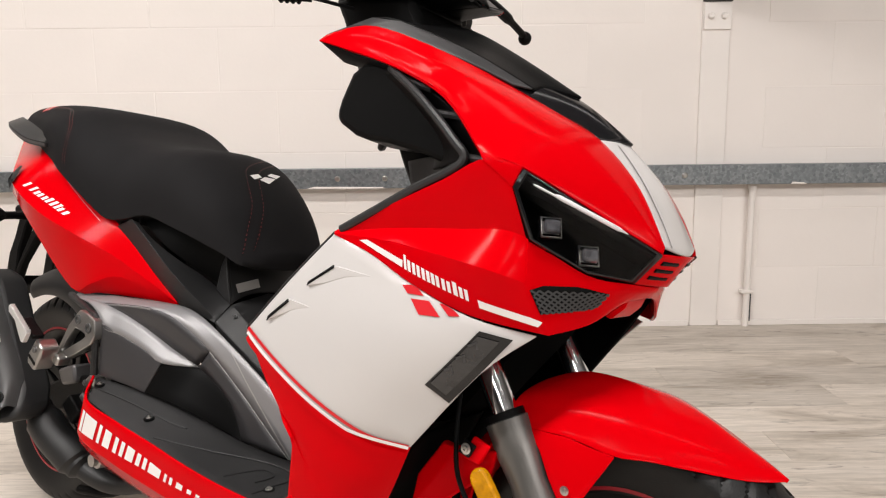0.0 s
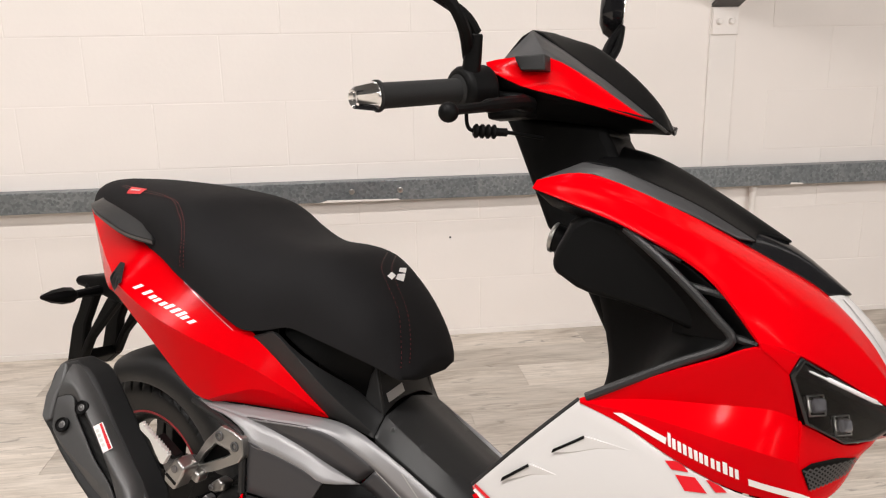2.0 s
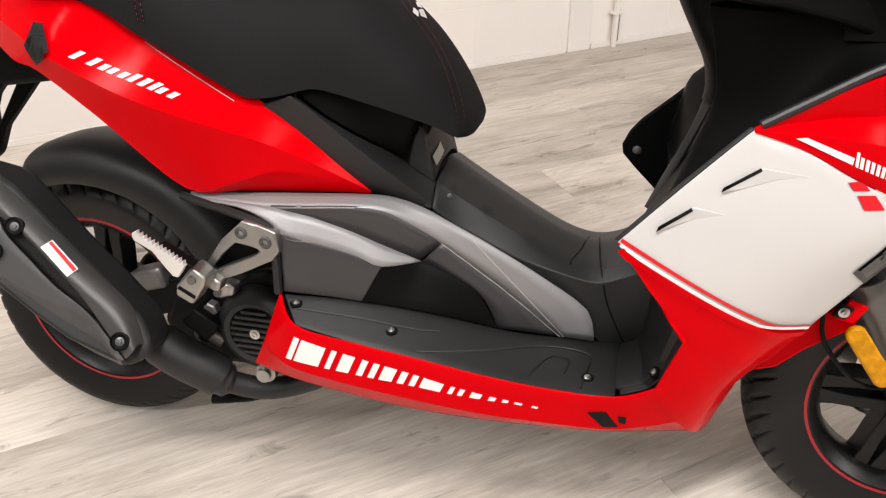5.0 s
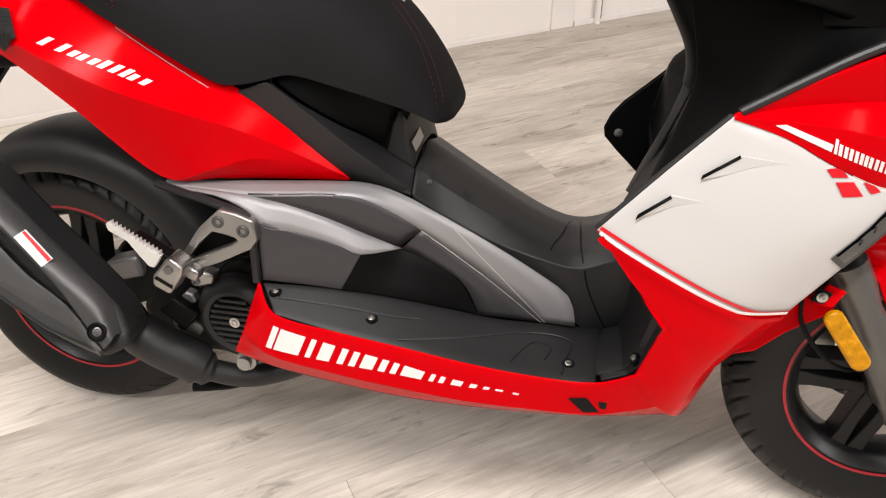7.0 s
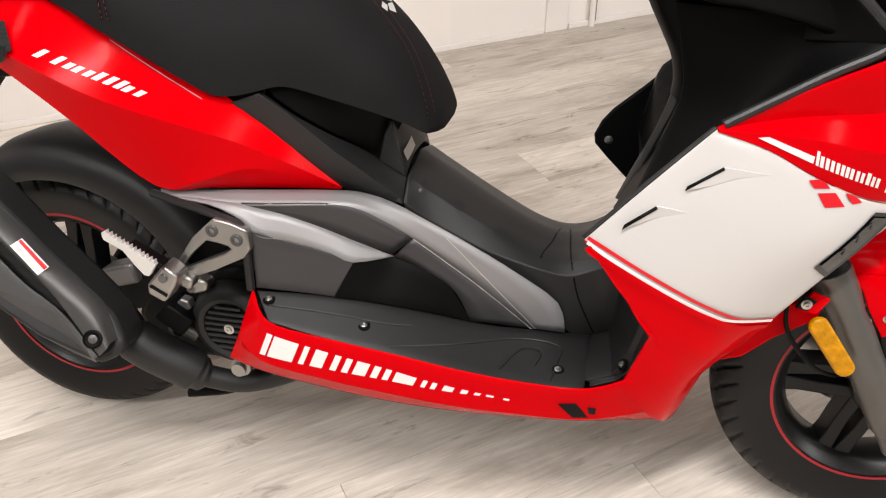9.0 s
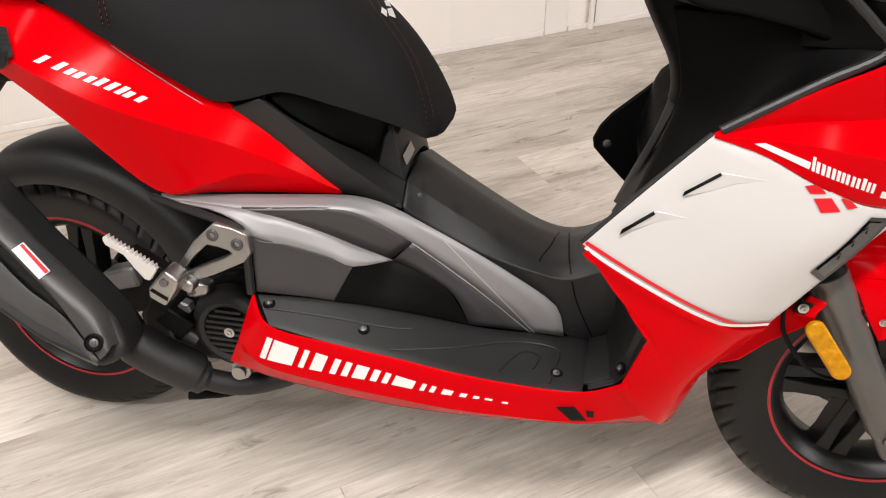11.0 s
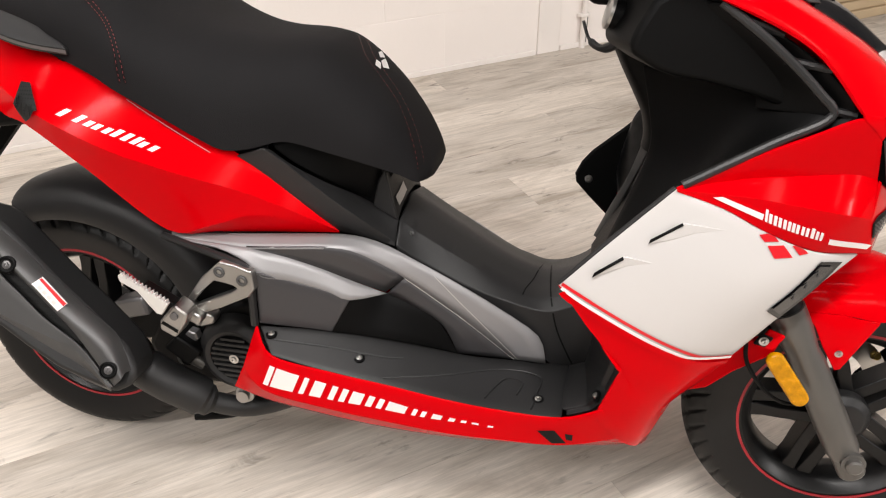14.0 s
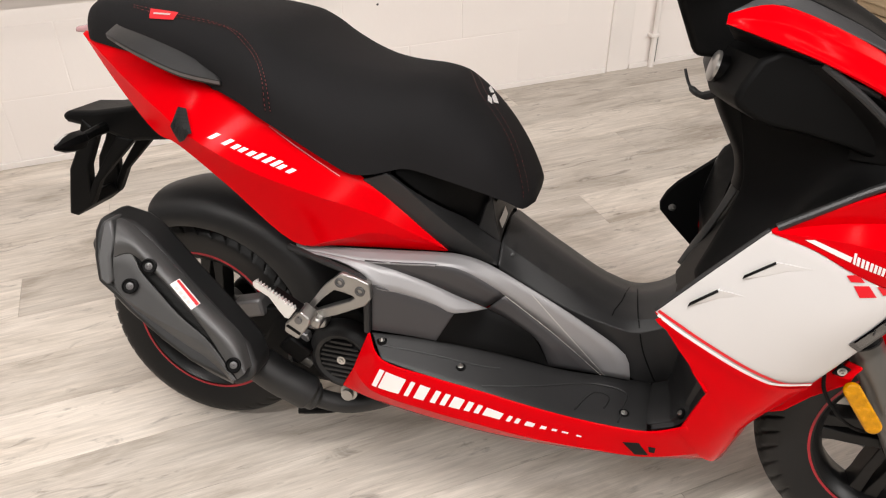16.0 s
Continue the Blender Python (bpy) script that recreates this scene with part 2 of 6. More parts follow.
def grid_bm(rows, nu=5, nv=4, curved=True):
    """A sheet through rows of points; curved: smooth across the rows as well as along them."""
    lines = [spline(r, nu) for r in rows]
    cols = []
    for j in range(len(lines[0])):
        col = [ln[j] for ln in lines]
        if curved:
            cols.append(spline(col, nv))
        else:
            cols.append([col[i].lerp(col[i + 1], k / nv) for i in range(len(col) - 1) for k in range(nv)] + [col[-1]])
    bm = bmesh.new()
    vs = [[bm.verts.new(q) for q in c] for c in cols]
    for j in range(len(vs) - 1):
        for i in range(len(vs[0]) - 1):
            bm.faces.new((vs[j][i], vs[j + 1][i], vs[j + 1][i + 1], vs[j][i + 1]))
    bmesh.ops.remove_doubles(bm, verts=bm.verts, dist=1e-5)
    return bm


def face_out(bm, way):
    bm.normal_update()
    total = Vector()
    for f in bm.faces:
        total += f.normal * f.calc_area()
    if total.dot(Vector(way)) < 0:
        bmesh.ops.reverse_faces(bm, faces=bm.faces)
    bm.normal_update()


def flip(points):
    return [(p[0], -p[1], p[2]) for p in points]


def relax(bm, rounds, crown):
    """Evens out a sheet inside its edges, then swells it by crown in the middle."""
    bm.verts.ensure_lookup_table()
    inner = [v for v in bm.verts if not v.is_boundary]
    for _ in range(rounds):
        for v, at in [(v, sum((e.other_vert(v).co for e in v.link_edges), Vector()) / len(v.link_edges)) for v in inner]:
            v.co = at
    if crown:
        bm.normal_update()
        rim = [v.co.copy() for v in bm.verts if v.is_boundary]
        away = {v: min((v.co - q).length for q in rim) for v in inner}
        far = max(away.values())
        moved = [(v, v.normal * crown * (1 - (1 - d / far) ** 2)) for v, d in away.items()]
        for v, m in moved:
            v.co += m


def panel(name, rows, mat, parent, way=(0, -1, 0), nu=5, nv=4, curved=True, thick=0.004, bevel=0.0015, both=True, label="", angle=30, even=0, crown=0.0):
    """A moulded panel, and its twin on the other side."""
    made = []
    for side in ((1, -1) if both else (1,)):
        bm = grid_bm(rows if side == 1 else [flip(r) for r in rows], nu, nv, curved)
        face_out(bm, (way[0], way[1] * side, way[2]))
        if even:
            relax(bm, even, crown)
        made.append(finish(bm, name, mat, parent, label, angle, bevel, thick))
    return made[0]


def box_bm(lo, hi):
    bm = bmesh.new()
    bmesh.ops.create_cube(bm, size=1, matrix=Matrix.Translation([(a + b) / 2 for a, b in zip(lo, hi)]) @ Matrix.Diagonal([b - a for a, b in zip(lo, hi)] + [1]))
    return bm


def add_box(bm, m, sx, sy, sz):
    bmesh.ops.create_cube(bm, size=1, matrix=m @ Matrix.Diagonal((sx, sy, sz, 1)))
    return bm


def along(a, b):
    """A pose at a whose z axis points to b."""
    a, b = Vector(a), Vector(b)
    return Matrix.Translation(a) @ (b - a).to_track_quat("Z", "X").to_matrix().to_4x4()


def tube_bm(path, radii, seg=14, cap=True, bm=None):
    """A round bar along a path; radii: one, or one for each point."""
    bm = bm or bmesh.new()
    p = [Vector(q) for q in path]
    r = radii if isinstance(radii, (list, tuple)) else [radii] * len(p)
    rings = []
    side = None
    for i, q in enumerate(p):
        d = (p[min(i + 1, len(p) - 1)] - p[max(i - 1, 0)]).normalized()
        if side is None:
            side = d.orthogonal().normalized()
        side = (side - d * side.dot(d)).normalized()
        up = d.cross(side)
        rings.append([bm.verts.new(q + r[i] * (math.cos(a) * side + math.sin(a) * up)) for a in [2 * math.pi * k / seg for k in range(seg)]])
    for a, b in zip(rings, rings[1:]):
        for k in range(seg):
            bm.faces.new((a[k], a[(k + 1) % seg], b[(k + 1) % seg], b[k]))
    if cap:
        bm.faces.new(rings[0][::-1])
        bm.faces.new(rings[-1])
    return bm


def lathe_bm(profile, axis=(0, 1, 0), centre=(0, 0, 0), seg=48, closed=False, bm=None):
    """A body turned round an axis; profile: rows of (distance along the axis, radius)."""
    bm = bm or bmesh.new()
    ax = Vector(axis).normalized()
    u = ax.orthogonal().normalized()
    v = ax.cross(u)
    c = Vector(centre)
    rings = []
    for d, r in profile:
        if r < 1e-6:
            rings.append([bm.verts.new(c + ax * d)])
        else:
            rings.append([bm.verts.new(c + ax * d + r * (math.cos(2 * math.pi * k / seg) * u + math.sin(2 * math.pi * k / seg) * v)) for k in range(seg)])
    pairs = list(zip(rings, rings[1:])) + ([(rings[-1], rings[0])] if closed else [])
    for a, b in pairs:
        for k in range(seg):
            quad = [a[k % len(a)], a[(k + 1) % len(a)], b[(k + 1) % len(b)], b[k % len(b)]]
            quad = [q for i, q in enumerate(quad) if q not in quad[:i]]
            if len(quad) > 2:
                bm.faces.new(quad)
    bmesh.ops.recalc_face_normals(bm, faces=bm.faces)
    return bm


def prism_bm(outline, lo, hi, plane="xz", bm=None):
    """A flat outline drawn out between lo and hi."""
    bm = bm or bmesh.new()

    def at(p, d):
        return (p[0], d, p[1]) if plane == "xz" else (p[0], p[1], d) if plane == "xy" else (d, p[0], p[1])
    a = [bm.verts.new(at(p, lo)) for p in outline]
    b = [bm.verts.new(at(p, hi)) for p in outline]
    bm.faces.new(a)
    bm.faces.new(b[::-1])
    for i in range(len(a)):
        j = (i + 1) % len(a)
        bm.faces.new((a[j], a[i], b[i], b[j]))
    bmesh.ops.recalc_face_normals(bm, faces=bm.faces)
    return bm


def ring_prism_bm(outer, inner, lo, hi):
    """A flat plate with one hole, drawn out between lo and hi; both outlines have as many points."""
    bm = bmesh.new()
    n = len(outer)
    loops = [[bm.verts.new((x, y, z)) for x, z in line] for line, y in ((outer, lo), (inner, lo), (inner, hi), (outer, hi))]
    for a, b in zip(loops, loops[1:] + loops[:1]):
        for k in range(n):
            bm.faces.new((a[k], a[(k + 1) % n], b[(k + 1) % n], b[k]))
    bmesh.ops.recalc_face_normals(bm, faces=bm.faces)
    return bm


def screw(parent, at, way, r=0.006, mat=None):
    bm = lathe_bm([(-0.004, r * 0.9), (0.0005, r * 0.9), (0.0008, r * 1.6), (0.0015, r * 1.6), (0.002, r), (0.004, r * 0.85), (0.0042, r * 0.45), (0.0025, r * 0.4), (0.0025, 0)], way, at, 14)
    return part("screw", bm, mat or STEEL, parent)


def tree_of(ob):
    from mathutils.bvhtree import BVHTree
    me = ob.data
    return BVHTree.FromPolygons([v.co for v in me.vertices], [tuple(p.vertices) for p in me.polygons])


def decal(name, shapes, mat, target, parent, label="", lift=0.0012, way=(0, 1, 0), start=-0.6, cuts=2, plane="xz"):
    """Thin film laid on a panel: outlines in (x, z) carried sideways on to its surface."""
    tree = tree_of(target)
    bm = bmesh.new()
    for s in shapes:
        bm.faces.new([bm.verts.new((p[0], 0, p[1])) for p in s])
    bmesh.ops.triangulate(bm, faces=bm.faces)
    bmesh.ops.subdivide_edges(bm, edges=bm.edges, cuts=cuts, use_grid_fill=True)
    w = Vector(way)
    for v in bm.verts:
        hit = tree.ray_cast(Vector((v.co.x, start, v.co.z)), w)
        if hit[0] is None:
            near = tree.find_nearest(Vector((v.co.x, -0.22, v.co.z)))
            hit = near
        v.co = hit[0] - w * lift
    face_out(bm, -w)
    return finish(bm, name, mat, parent, label)


def lay(name, shapes, mat, target, parent, label="", lift=0.0012, cuts=2):
    """Thin film on a panel: outlines in space, each point carried to the nearest place on the panel."""
    tree = tree_of(target)
    bm = bmesh.new()
    for s in shapes:
        bm.faces.new([bm.verts.new(p) for p in s])
    bmesh.ops.triangulate(bm, faces=bm.faces)
    bmesh.ops.subdivide_edges(bm, edges=bm.edges, cuts=cuts, use_grid_fill=True)
    for v in bm.verts:
        at, n, _, _ = tree.find_nearest(v.co)
        if n.y > 0.2 and at.y < 0:
            n = -n
        v.co = at + n * lift
    face_out(bm, (0.3, -1, 0.2))
    return finish(bm, name, mat, parent, label)


def lay_each(name, shapes, mat, target, parent, label="", **how):
    """One piece of film for each outline."""
    return [lay(name, [s], mat, target, parent, label, **how) for s in shapes]


def line_on(name, path, width, mat, target, parent, label="", lift=0.0012):
    """A thin band of even width along a line in space, laid on a panel."""
    tree = tree_of(target)
    p = [tree.find_nearest(Vector(q)) for q in path]
    bm = bmesh.new()
    last = None
    for i, (at, n, _, _) in enumerate(p):
        d = (p[min(i + 1, len(p) - 1)][0] - p[max(i - 1, 0)][0]).normalized()
        if n.y > 0.2 and at.y < 0:
            n = -n
        w = d.cross(n).normalized() * width / 2
        pair = (bm.verts.new(at + w + n * lift), bm.verts.new(at - w + n * lift))
        if last:
            bm.faces.new((last[0], pair[0], pair[1], last[1]))
        last = pair
    face_out(bm, (0, -1, 0.2))
    return finish(bm, name, mat, parent, label)


def blocks_on(origin, ahead, up, letters, slant=0.0):
    """Plain thin bars of a word's width and height: letters are (width, height, bars) in parts of the word."""
    o, a, u = Vector(origin), Vector(ahead), Vector(up)
    total = sum(w for w, h, n in letters)
    out, x = [], 0.0
    for w, h, n in letters:
        thick = 0.33 if n > 1 else 0.62 * w
        for k in range(n):
            x0 = x + (w * 0.84 - thick) * (k / (n - 1) if n > 1 else 0.5)
            x0, x1 = x0 / total, (x0 + thick) / total
            out.append([o + a * x0, o + a * x1, o + a * (x1 + slant * h) + u * h, o + a * (x0 + slant * h) + u * h])
        x += w
    return out


# ---- the room ----
WALL_Y, COURSE, BLOCK = 3.04, 0.2365, 0.469
wall = tagged(finish(box_bm((-5, WALL_Y, 0), (6, WALL_Y + 0.2, 3)), "wall_north", WALLPAINT), "white-painted concrete block wall", "wall", kind="structure")
# unseen walls and ceiling, kept dark so that gloss and blacks reflect little
tagged(finish(box_bm((-5.2, -7, 0), (-5, WALL_Y + 0.2, 3)), "wall_west", GREYWALL), "unseen wall, added in dark grey to dim reflections", "wall", kind="structure")
tagged(finish(box_bm((6, -7, 0), (6.2, WALL_Y + 0.2, 3)), "wall_east", GREYWALL), "unseen wall, added in dark grey to dim reflections", "wall", kind="structure")
tagged(finish(box_bm((-5.2, -7.2, 0), (6.2, -7, 3)), "wall_south", GREYWALL), "unseen wall, added in dark grey to dim reflections", "wall", kind="structure")
tagged(finish(box_bm((-5.2, -7.2, 3), (6.2, WALL_Y + 0.2, 3.1)), "ceiling", CEIL), "unseen ceiling, added in dark grey to dim reflections", "ceiling", kind="structure")
floor = tagged(finish(box_bm((-5.2, -7.2, -0.1), (6.2, WALL_Y + 0.2, -0.004)), "floor", PLANK), "pale grey oak-effect plank floor", "floor", kind="structure")
tagged(finish(box_bm((-5, WALL_Y - 0.012, 0), (0.985, WALL_Y - 0.004, 0.022)), "baseboard", TRIMPAINT, bevel=0.002), "low white painted wall edging strip", "baseboard", kind="structure")
tagged(finish(box_bm((1.105, WALL_Y - 0.012, 0), (2.29, WALL_Y - 0.004, 0.022)), "baseboard", TRIMPAINT, bevel=0.002), "low white painted wall edging strip", "baseboard", kind="structure")

finish(lathe_bm([(0, 0.0045), (0.002, 0.004), (0.0025, 0)], (0, -1, 0), (-0.025, WALL_Y - 0.001, 0.404), 10), "nail_head", DARK_STEEL_SHADE, wall)
# steel upright in the wall, painted over, with its splice plate and raking arm
post = tagged(new("steel_upright"), "white-painted steel upright set in the block wall", "column", kind="structure")
finish(box_bm((0.992, WALL_Y - 0.008, 0), (1.10, WALL_Y + 0.05, 2.2)), "flange", TRIMPAINT, post, bevel=0.002)
plate = finish(box_bm((0.996, WALL_Y - 0.016, 1.155), (1.10, WALL_Y - 0.008, 1.255)), "splice_plate", TRIMPAINT, post, bevel=0.002)
for bx in (1.022, 1.072):
    finish(lathe_bm([(0, 0.013), (0.008, 0.012), (0.012, 0.008), (0.0125, 0)], (0, -1, 0), (bx, WALL_Y - 0.016, 1.205), 12), "bolt", TRIMPAINT, plate)
def raking(name, x0, x1, z0, z1, mat, label):
    """A bar that leans out from the wall at 23 degrees above level."""
    bm = bmesh.new()
    v = [bm.verts.new((x, WALL_Y - 0.009 - d, 1.257 + z + 0.42 * d)) for x in (x0, x1) for d, z in ((0, z0), (2.6, z0), (2.6, z1), (0, z1))]
    for f in ((0, 1, 2, 3), (7, 6, 5, 4), (0, 4, 5, 1), (1, 5, 6, 2), (2, 6, 7, 3), (3, 7, 4, 0)):
        bm.faces.new([v[i] for i in f])
    bmesh.ops.recalc_face_normals(bm, faces=bm.faces)
    return finish(bm, name, mat, post, label, bevel=0.002)


# flanges in dark grey: the underside's shade is put into their colour
raking("beam_flange", 0.990, 1.102, 0.0, 0.014, DARK_STEEL_SHADE, "steel beam flange, the shade of its underside painted dark grey")
raking("beam_web", 1.036, 1.056, 0.0145, 0.22, TRIMPAINT, "white-painted beam web")
raking("beam_flange", 0.990, 1.102, 0.2205, 0.234, DARK_STEEL_SHADE, "steel beam flange, the shade of its underside painted dark grey")
finish(lathe_bm([(0, 0.02), (0.012, 0.019), (0.016, 0.012), (0.0165, 0)], (-1, 0, 0), (1.036, WALL_Y - 0.06, 1.36), 12), "bolt", TRIMPAINT, post)

# galvanised rail along the wall
rail = tagged(new("wall_rail"), "galvanised steel channel rail bolted along the wall", "rail", kind="structure")
finish(box_bm((-5, WALL_Y - 0.065, 0.572), (6, WALL_Y - 0.058, 0.648)), "rail_face", GALV, rail, bevel=0.002)
finish(box_bm((-5, WALL_Y - 0.0575, 0.642), (6, WALL_Y - 0.001, 0.648)), "rail_lip", GALV, rail, bevel=0.001)
finish(box_bm((-5, WALL_Y - 0.0575, 0.572), (6, WALL_Y - 0.001, 0.578)), "rail_lip", GALV, rail, bevel=0.001)
for rx in (-2.2, -0.40, -0.219, 0.93, 2.2):
    finish(lathe_bm([(0, 0.011), (0.003, 0.011), (0.006, 0.007), (0.0065, 0)], (0, -1, 0), (rx, WALL_Y - 0.065, 0.61), 12), "rail_bolt", STEEL, rail)
for x0, x1 in ((-0.52, -0.22), (1.34, 1.40)):
    bm = prism_bm([(x0, 0.5725), (x1, 0.5725), (x1 - 0.01, 0.5775), (x0 + 0.1 * (x1 - x0), 0.581)], WALL_Y - 0.0672, WALL_Y - 0.0652)
    finish(bm, "paint_smear", TRIMPAINT, rail, "white paint smeared on the rail's edge")

# conduit below the rail
pipe = tagged(new("conduit_pipe"), "white-painted conduit pipe fixed down the wall", "pipe")
finish(tube_bm([(1.212, WALL_Y - 0.018, 0.0), (1.212, WALL_Y - 0.018, 0.565)], 0.0125, 14), "tube", TRIMPAINT, pipe)
finish(tube_bm([(1.212, WALL_Y - 0.018, 0.545), (1.212, WALL_Y - 0.018, 0.571)], 0.016, 14), "collar", TRIMPAINT, pipe)
finish(box_bm((1.185, WALL_Y - 0.034, 0.135), (1.232, WALL_Y - 0.001, 0.148)), "saddle_clip", TRIMPAINT, pipe, bevel=0.003)
finish(box_bm((1.226, WALL_Y - 0.02, 0.02), (1.23, WALL_Y - 0.001, 0.13)), "drop_wire", DARK_STEEL_SHADE, pipe)

# stacked timber against the wall
stack = tagged(new("board_stack"), "low stack of pale timber boards against the wall", "boards")
for k in range(5):
    finish(box_bm((2.32 + 0.02 * (k % 2), 2.74 + 0.012 * (k % 3), 0.045 * k + 0.0005), (4.3, WALL_Y - 0.03, 0.045 * k + 0.042)), "board", WOODBOARD, stack, bevel=0.003)

# ceiling light battens, one at every lamp, the added fill lamps too
batten = tagged(new("ceiling_light"), "long white tube light batten on the ceiling, unseen, some added for fill", "light", group="tube lights")
batten.location = (LAMPS[0][0], LAMPS[0][1], 2.999)
finish(box_bm((-0.76, -0.05, -0.045), (0.76, 0.05, 0)), "housing", TRIMPAINT, batten, bevel=0.006)
finish(box_bm((-0.74, -0.035, -0.062), (0.74, 0.035, -0.0455)), "diffuser", DECAL_WHITE, batten, bevel=0.008)
for lx, ly, lw, lt in LAMPS[1:]:
    copy_thing(batten, pose(lx, ly, 2.999))


# ---- the scooter, on its side stand: x ahead from the rear axle, y to its left, z up from the floor ----
scooter = tagged(new("motor_scooter"), "red, white and black sports motor scooter leaning on its side stand", "scooter")
scooter.matrix_world = Matrix.Translation((-0.8309, 1.6528, 0)) @ Matrix.Rotation(-0.6487, 4, "Z") @ Matrix.Rotation(-0.16, 4, "X")


def P(x, y, z):
    """From upright survey axes to the scooter's own axes, 2.9 degrees apart."""
    return (x - 0.003, y + 0.05 * z - 0.004, z - 0.05 * y)


def PP(*rows):
    return [[P(*q) for q in r] for r in rows]


RR, RF, WB = 0.228, 0.234, 1.284


def tyre_bm(R, half, bead, cy, cx, notches):
    """A tyre with a round crown and slanting tread grooves cut into it."""
    bm = bmesh.new()
    na, prof = notches * 10, []
    for i in range(37):
        a = math.pi * i / 36
        w = -math.cos(a)
        prof.append((half * (abs(w) ** 0.9) * (1 if w > 0 else -1), max(0.0, math.sin(a)) ** 0.62))
    rings = []
    for k in range(na):
        th = 2 * math.pi * k / na
        ring = []
        for w, h in prof:
            r = bead + (R - bead) * h
            s = abs(w) / half
            ph = (k / 10 + (1.7 * s ** 1.5 if w > 0 else 1.7 * s ** 1.5 + 0.5)) % 1.0
            if 0.12 < s < 0.90 and h > 0.45 and ph < 0.2:
                r -= 0.0045
            ring.append(bm.verts.new((cx + r * math.cos(th), cy + w * (0.74 + 0.26 * min(1.0, h * 1.6)), R + r * math.sin(th))))
        rings.append(ring)
    n = len(prof)
    for k in range(na):
        a, b = rings[k], rings[(k + 1) % na]
        for i in range(n - 1):
            bm.faces.new((a[i], b[i], b[i + 1], a[i + 1]))
        bm.faces.new((a[n - 1], b[n - 1], b[0], a[0]))
    bmesh.ops.recalc_face_normals(bm, faces=bm.faces)
    return bm


def wheel(name, cx, R, half, bead, spokes, label, phase):
    hub = part(name, lathe_bm([(-0.05, 0), (-0.05, 0.03), (-0.04, 0.042), (0.04, 0.042), (0.05, 0.03), (0.05, 0)], (0, 1, 0), (cx, 0, R), 32), BLACK, scooter, label, bevel=0.002)
    tyre = part("tyre", tyre_bm(R, half, bead - 0.004, 0, cx, 42), RUBBER, hub, "black tyre with slanting tread grooves", angle=40)
    w = half * 0.72
    part("rim", lathe_bm([(-w, bead + 0.004), (-w, bead - 0.011), (-w + 0.010, bead - 0.022), (-0.02, bead - 0.030), (0.02, bead - 0.030), (w - 0.010, bead - 0.022), (w, bead - 0.011), (w, bead + 0.004), (0.02, bead - 0.008), (-0.02, bead - 0.008)], (0, 1, 0), (cx, 0, R), 96, closed=True), RIMBLACK, hub, "black alloy rim")
    for s in (-1, 1):
        ring = lathe_bm([(s * (w + 0.0006), bead - 0.0078), (s * (w + 0.0018), bead - 0.0078), (s * (w + 0.0018), bead - 0.0035), (s * (w + 0.0006), bead - 0.0035)], (0, 1, 0), (cx, 0, R), 96, closed=True)
        part("rim_stripe", ring, RIMRED, hub, "thin red rim stripe")
    for k in range(spokes):
        a0 = 2 * math.pi * k / spokes + phase
        bm = bmesh.new()
        for sgn in (-1, 1):
            pts = []
            for r, da, t in ((0.034, 0.50, 0.022), (0.085, 0.19, 0.020), (0.112, 0.122, 0.021), (bead - 0.022, 0.10, 0.026)):
                a = a0 + sgn * da
                pts.append((Vector((cx + r * math.cos(a), -0.002, R + r * math.sin(a))), Vector((-math.sin(a), 0, math.cos(a))) * t * 0.5))
            quads = []
            for c, t in pts:
                quads.append([bm.verts.new(c + t + Vector((0, -0.02, 0))), bm.verts.new(c - t + Vector((0, -0.02, 0))), bm.verts.new(c - t + Vector((0, 0.02, 0))), bm.verts.new(c + t + Vector((0, 0.02, 0)))])
            for a, b in zip(quads, quads[1:]):
                for i in range(4):
                    bm.faces.new((a[i], a[(i + 1) % 4], b[(i + 1) % 4], b[i]))
            bm.faces.new(quads[0])
            bm.faces.new(quads[-1][::-1])
        bmesh.ops.recalc_face_normals(bm, faces=bm.faces)
        part("spoke", bm, RIMBLACK, hub, bevel=0.002)
    return hub


rear_wheel = wheel("rear_wheel", 0, RR, 0.064, 0.158, 5, "black alloy rear wheel with a red rim stripe", 0.25)
front_wheel = wheel("front_wheel", WB, RF, 0.06, 0.158, 5, "black alloy front wheel with a red rim stripe", 0.646)

# ---- fork, brake and front mudguard ----
fork = part("fork_crown", box_bm((1.05, -0.12, 0.56), (1.10, 0.12, 0.60)), MATTE, scooter, bevel=0.006)
for s in (-1, 1):
    top, bot = Vector((1.082, s * 0.105, 0.56)), Vector((1.279, s * 0.105, 0.210))
    d = (bot - top).normalized()
    part("fork_tube", tube_bm([top, top + d * 0.2], 0.0165, 20), CHROME, fork, "polished chrome fork tube")
    at = [top + d * q for q in (0.125, 0.128, 0.155, 0.165, 0.20, 0.225, 0.38, 0.40)]
    leg = part("fork_slider", tube_bm(at, [0.021, 0.0265, 0.0265, 0.0262, 0.0225, 0.0250, 0.0245, 0.018], 20), FORK, fork, "grey cast fork leg", angle=25)
    part("dust_seal", tube_bm([top + d * 0.118, top + d * 0.1285], [0.023, 0.0245], 20), MATTE, leg)
    bm = tube_bm([top + d * 0.33, top + d * 0.43], [0.021, 0.02], 18)
    part("axle_lug", bm, FORK, leg, bevel=0.003)
    part("axle_nut", lathe_bm([(0, 0.017), (0.008, 0.017), (0.0085, 0.012), (0.016, 0.012), (0.018, 0.009), (0.018, 0)], (0, s, 0), (WB - 0.004, s * 0.124, 0.220), 16), FORK, leg)
part("front_axle", tube_bm([(WB, -0.13, RF - 0.018), (WB, 0.13, RF - 0.018)], 0.008, 12), STEEL, fork)
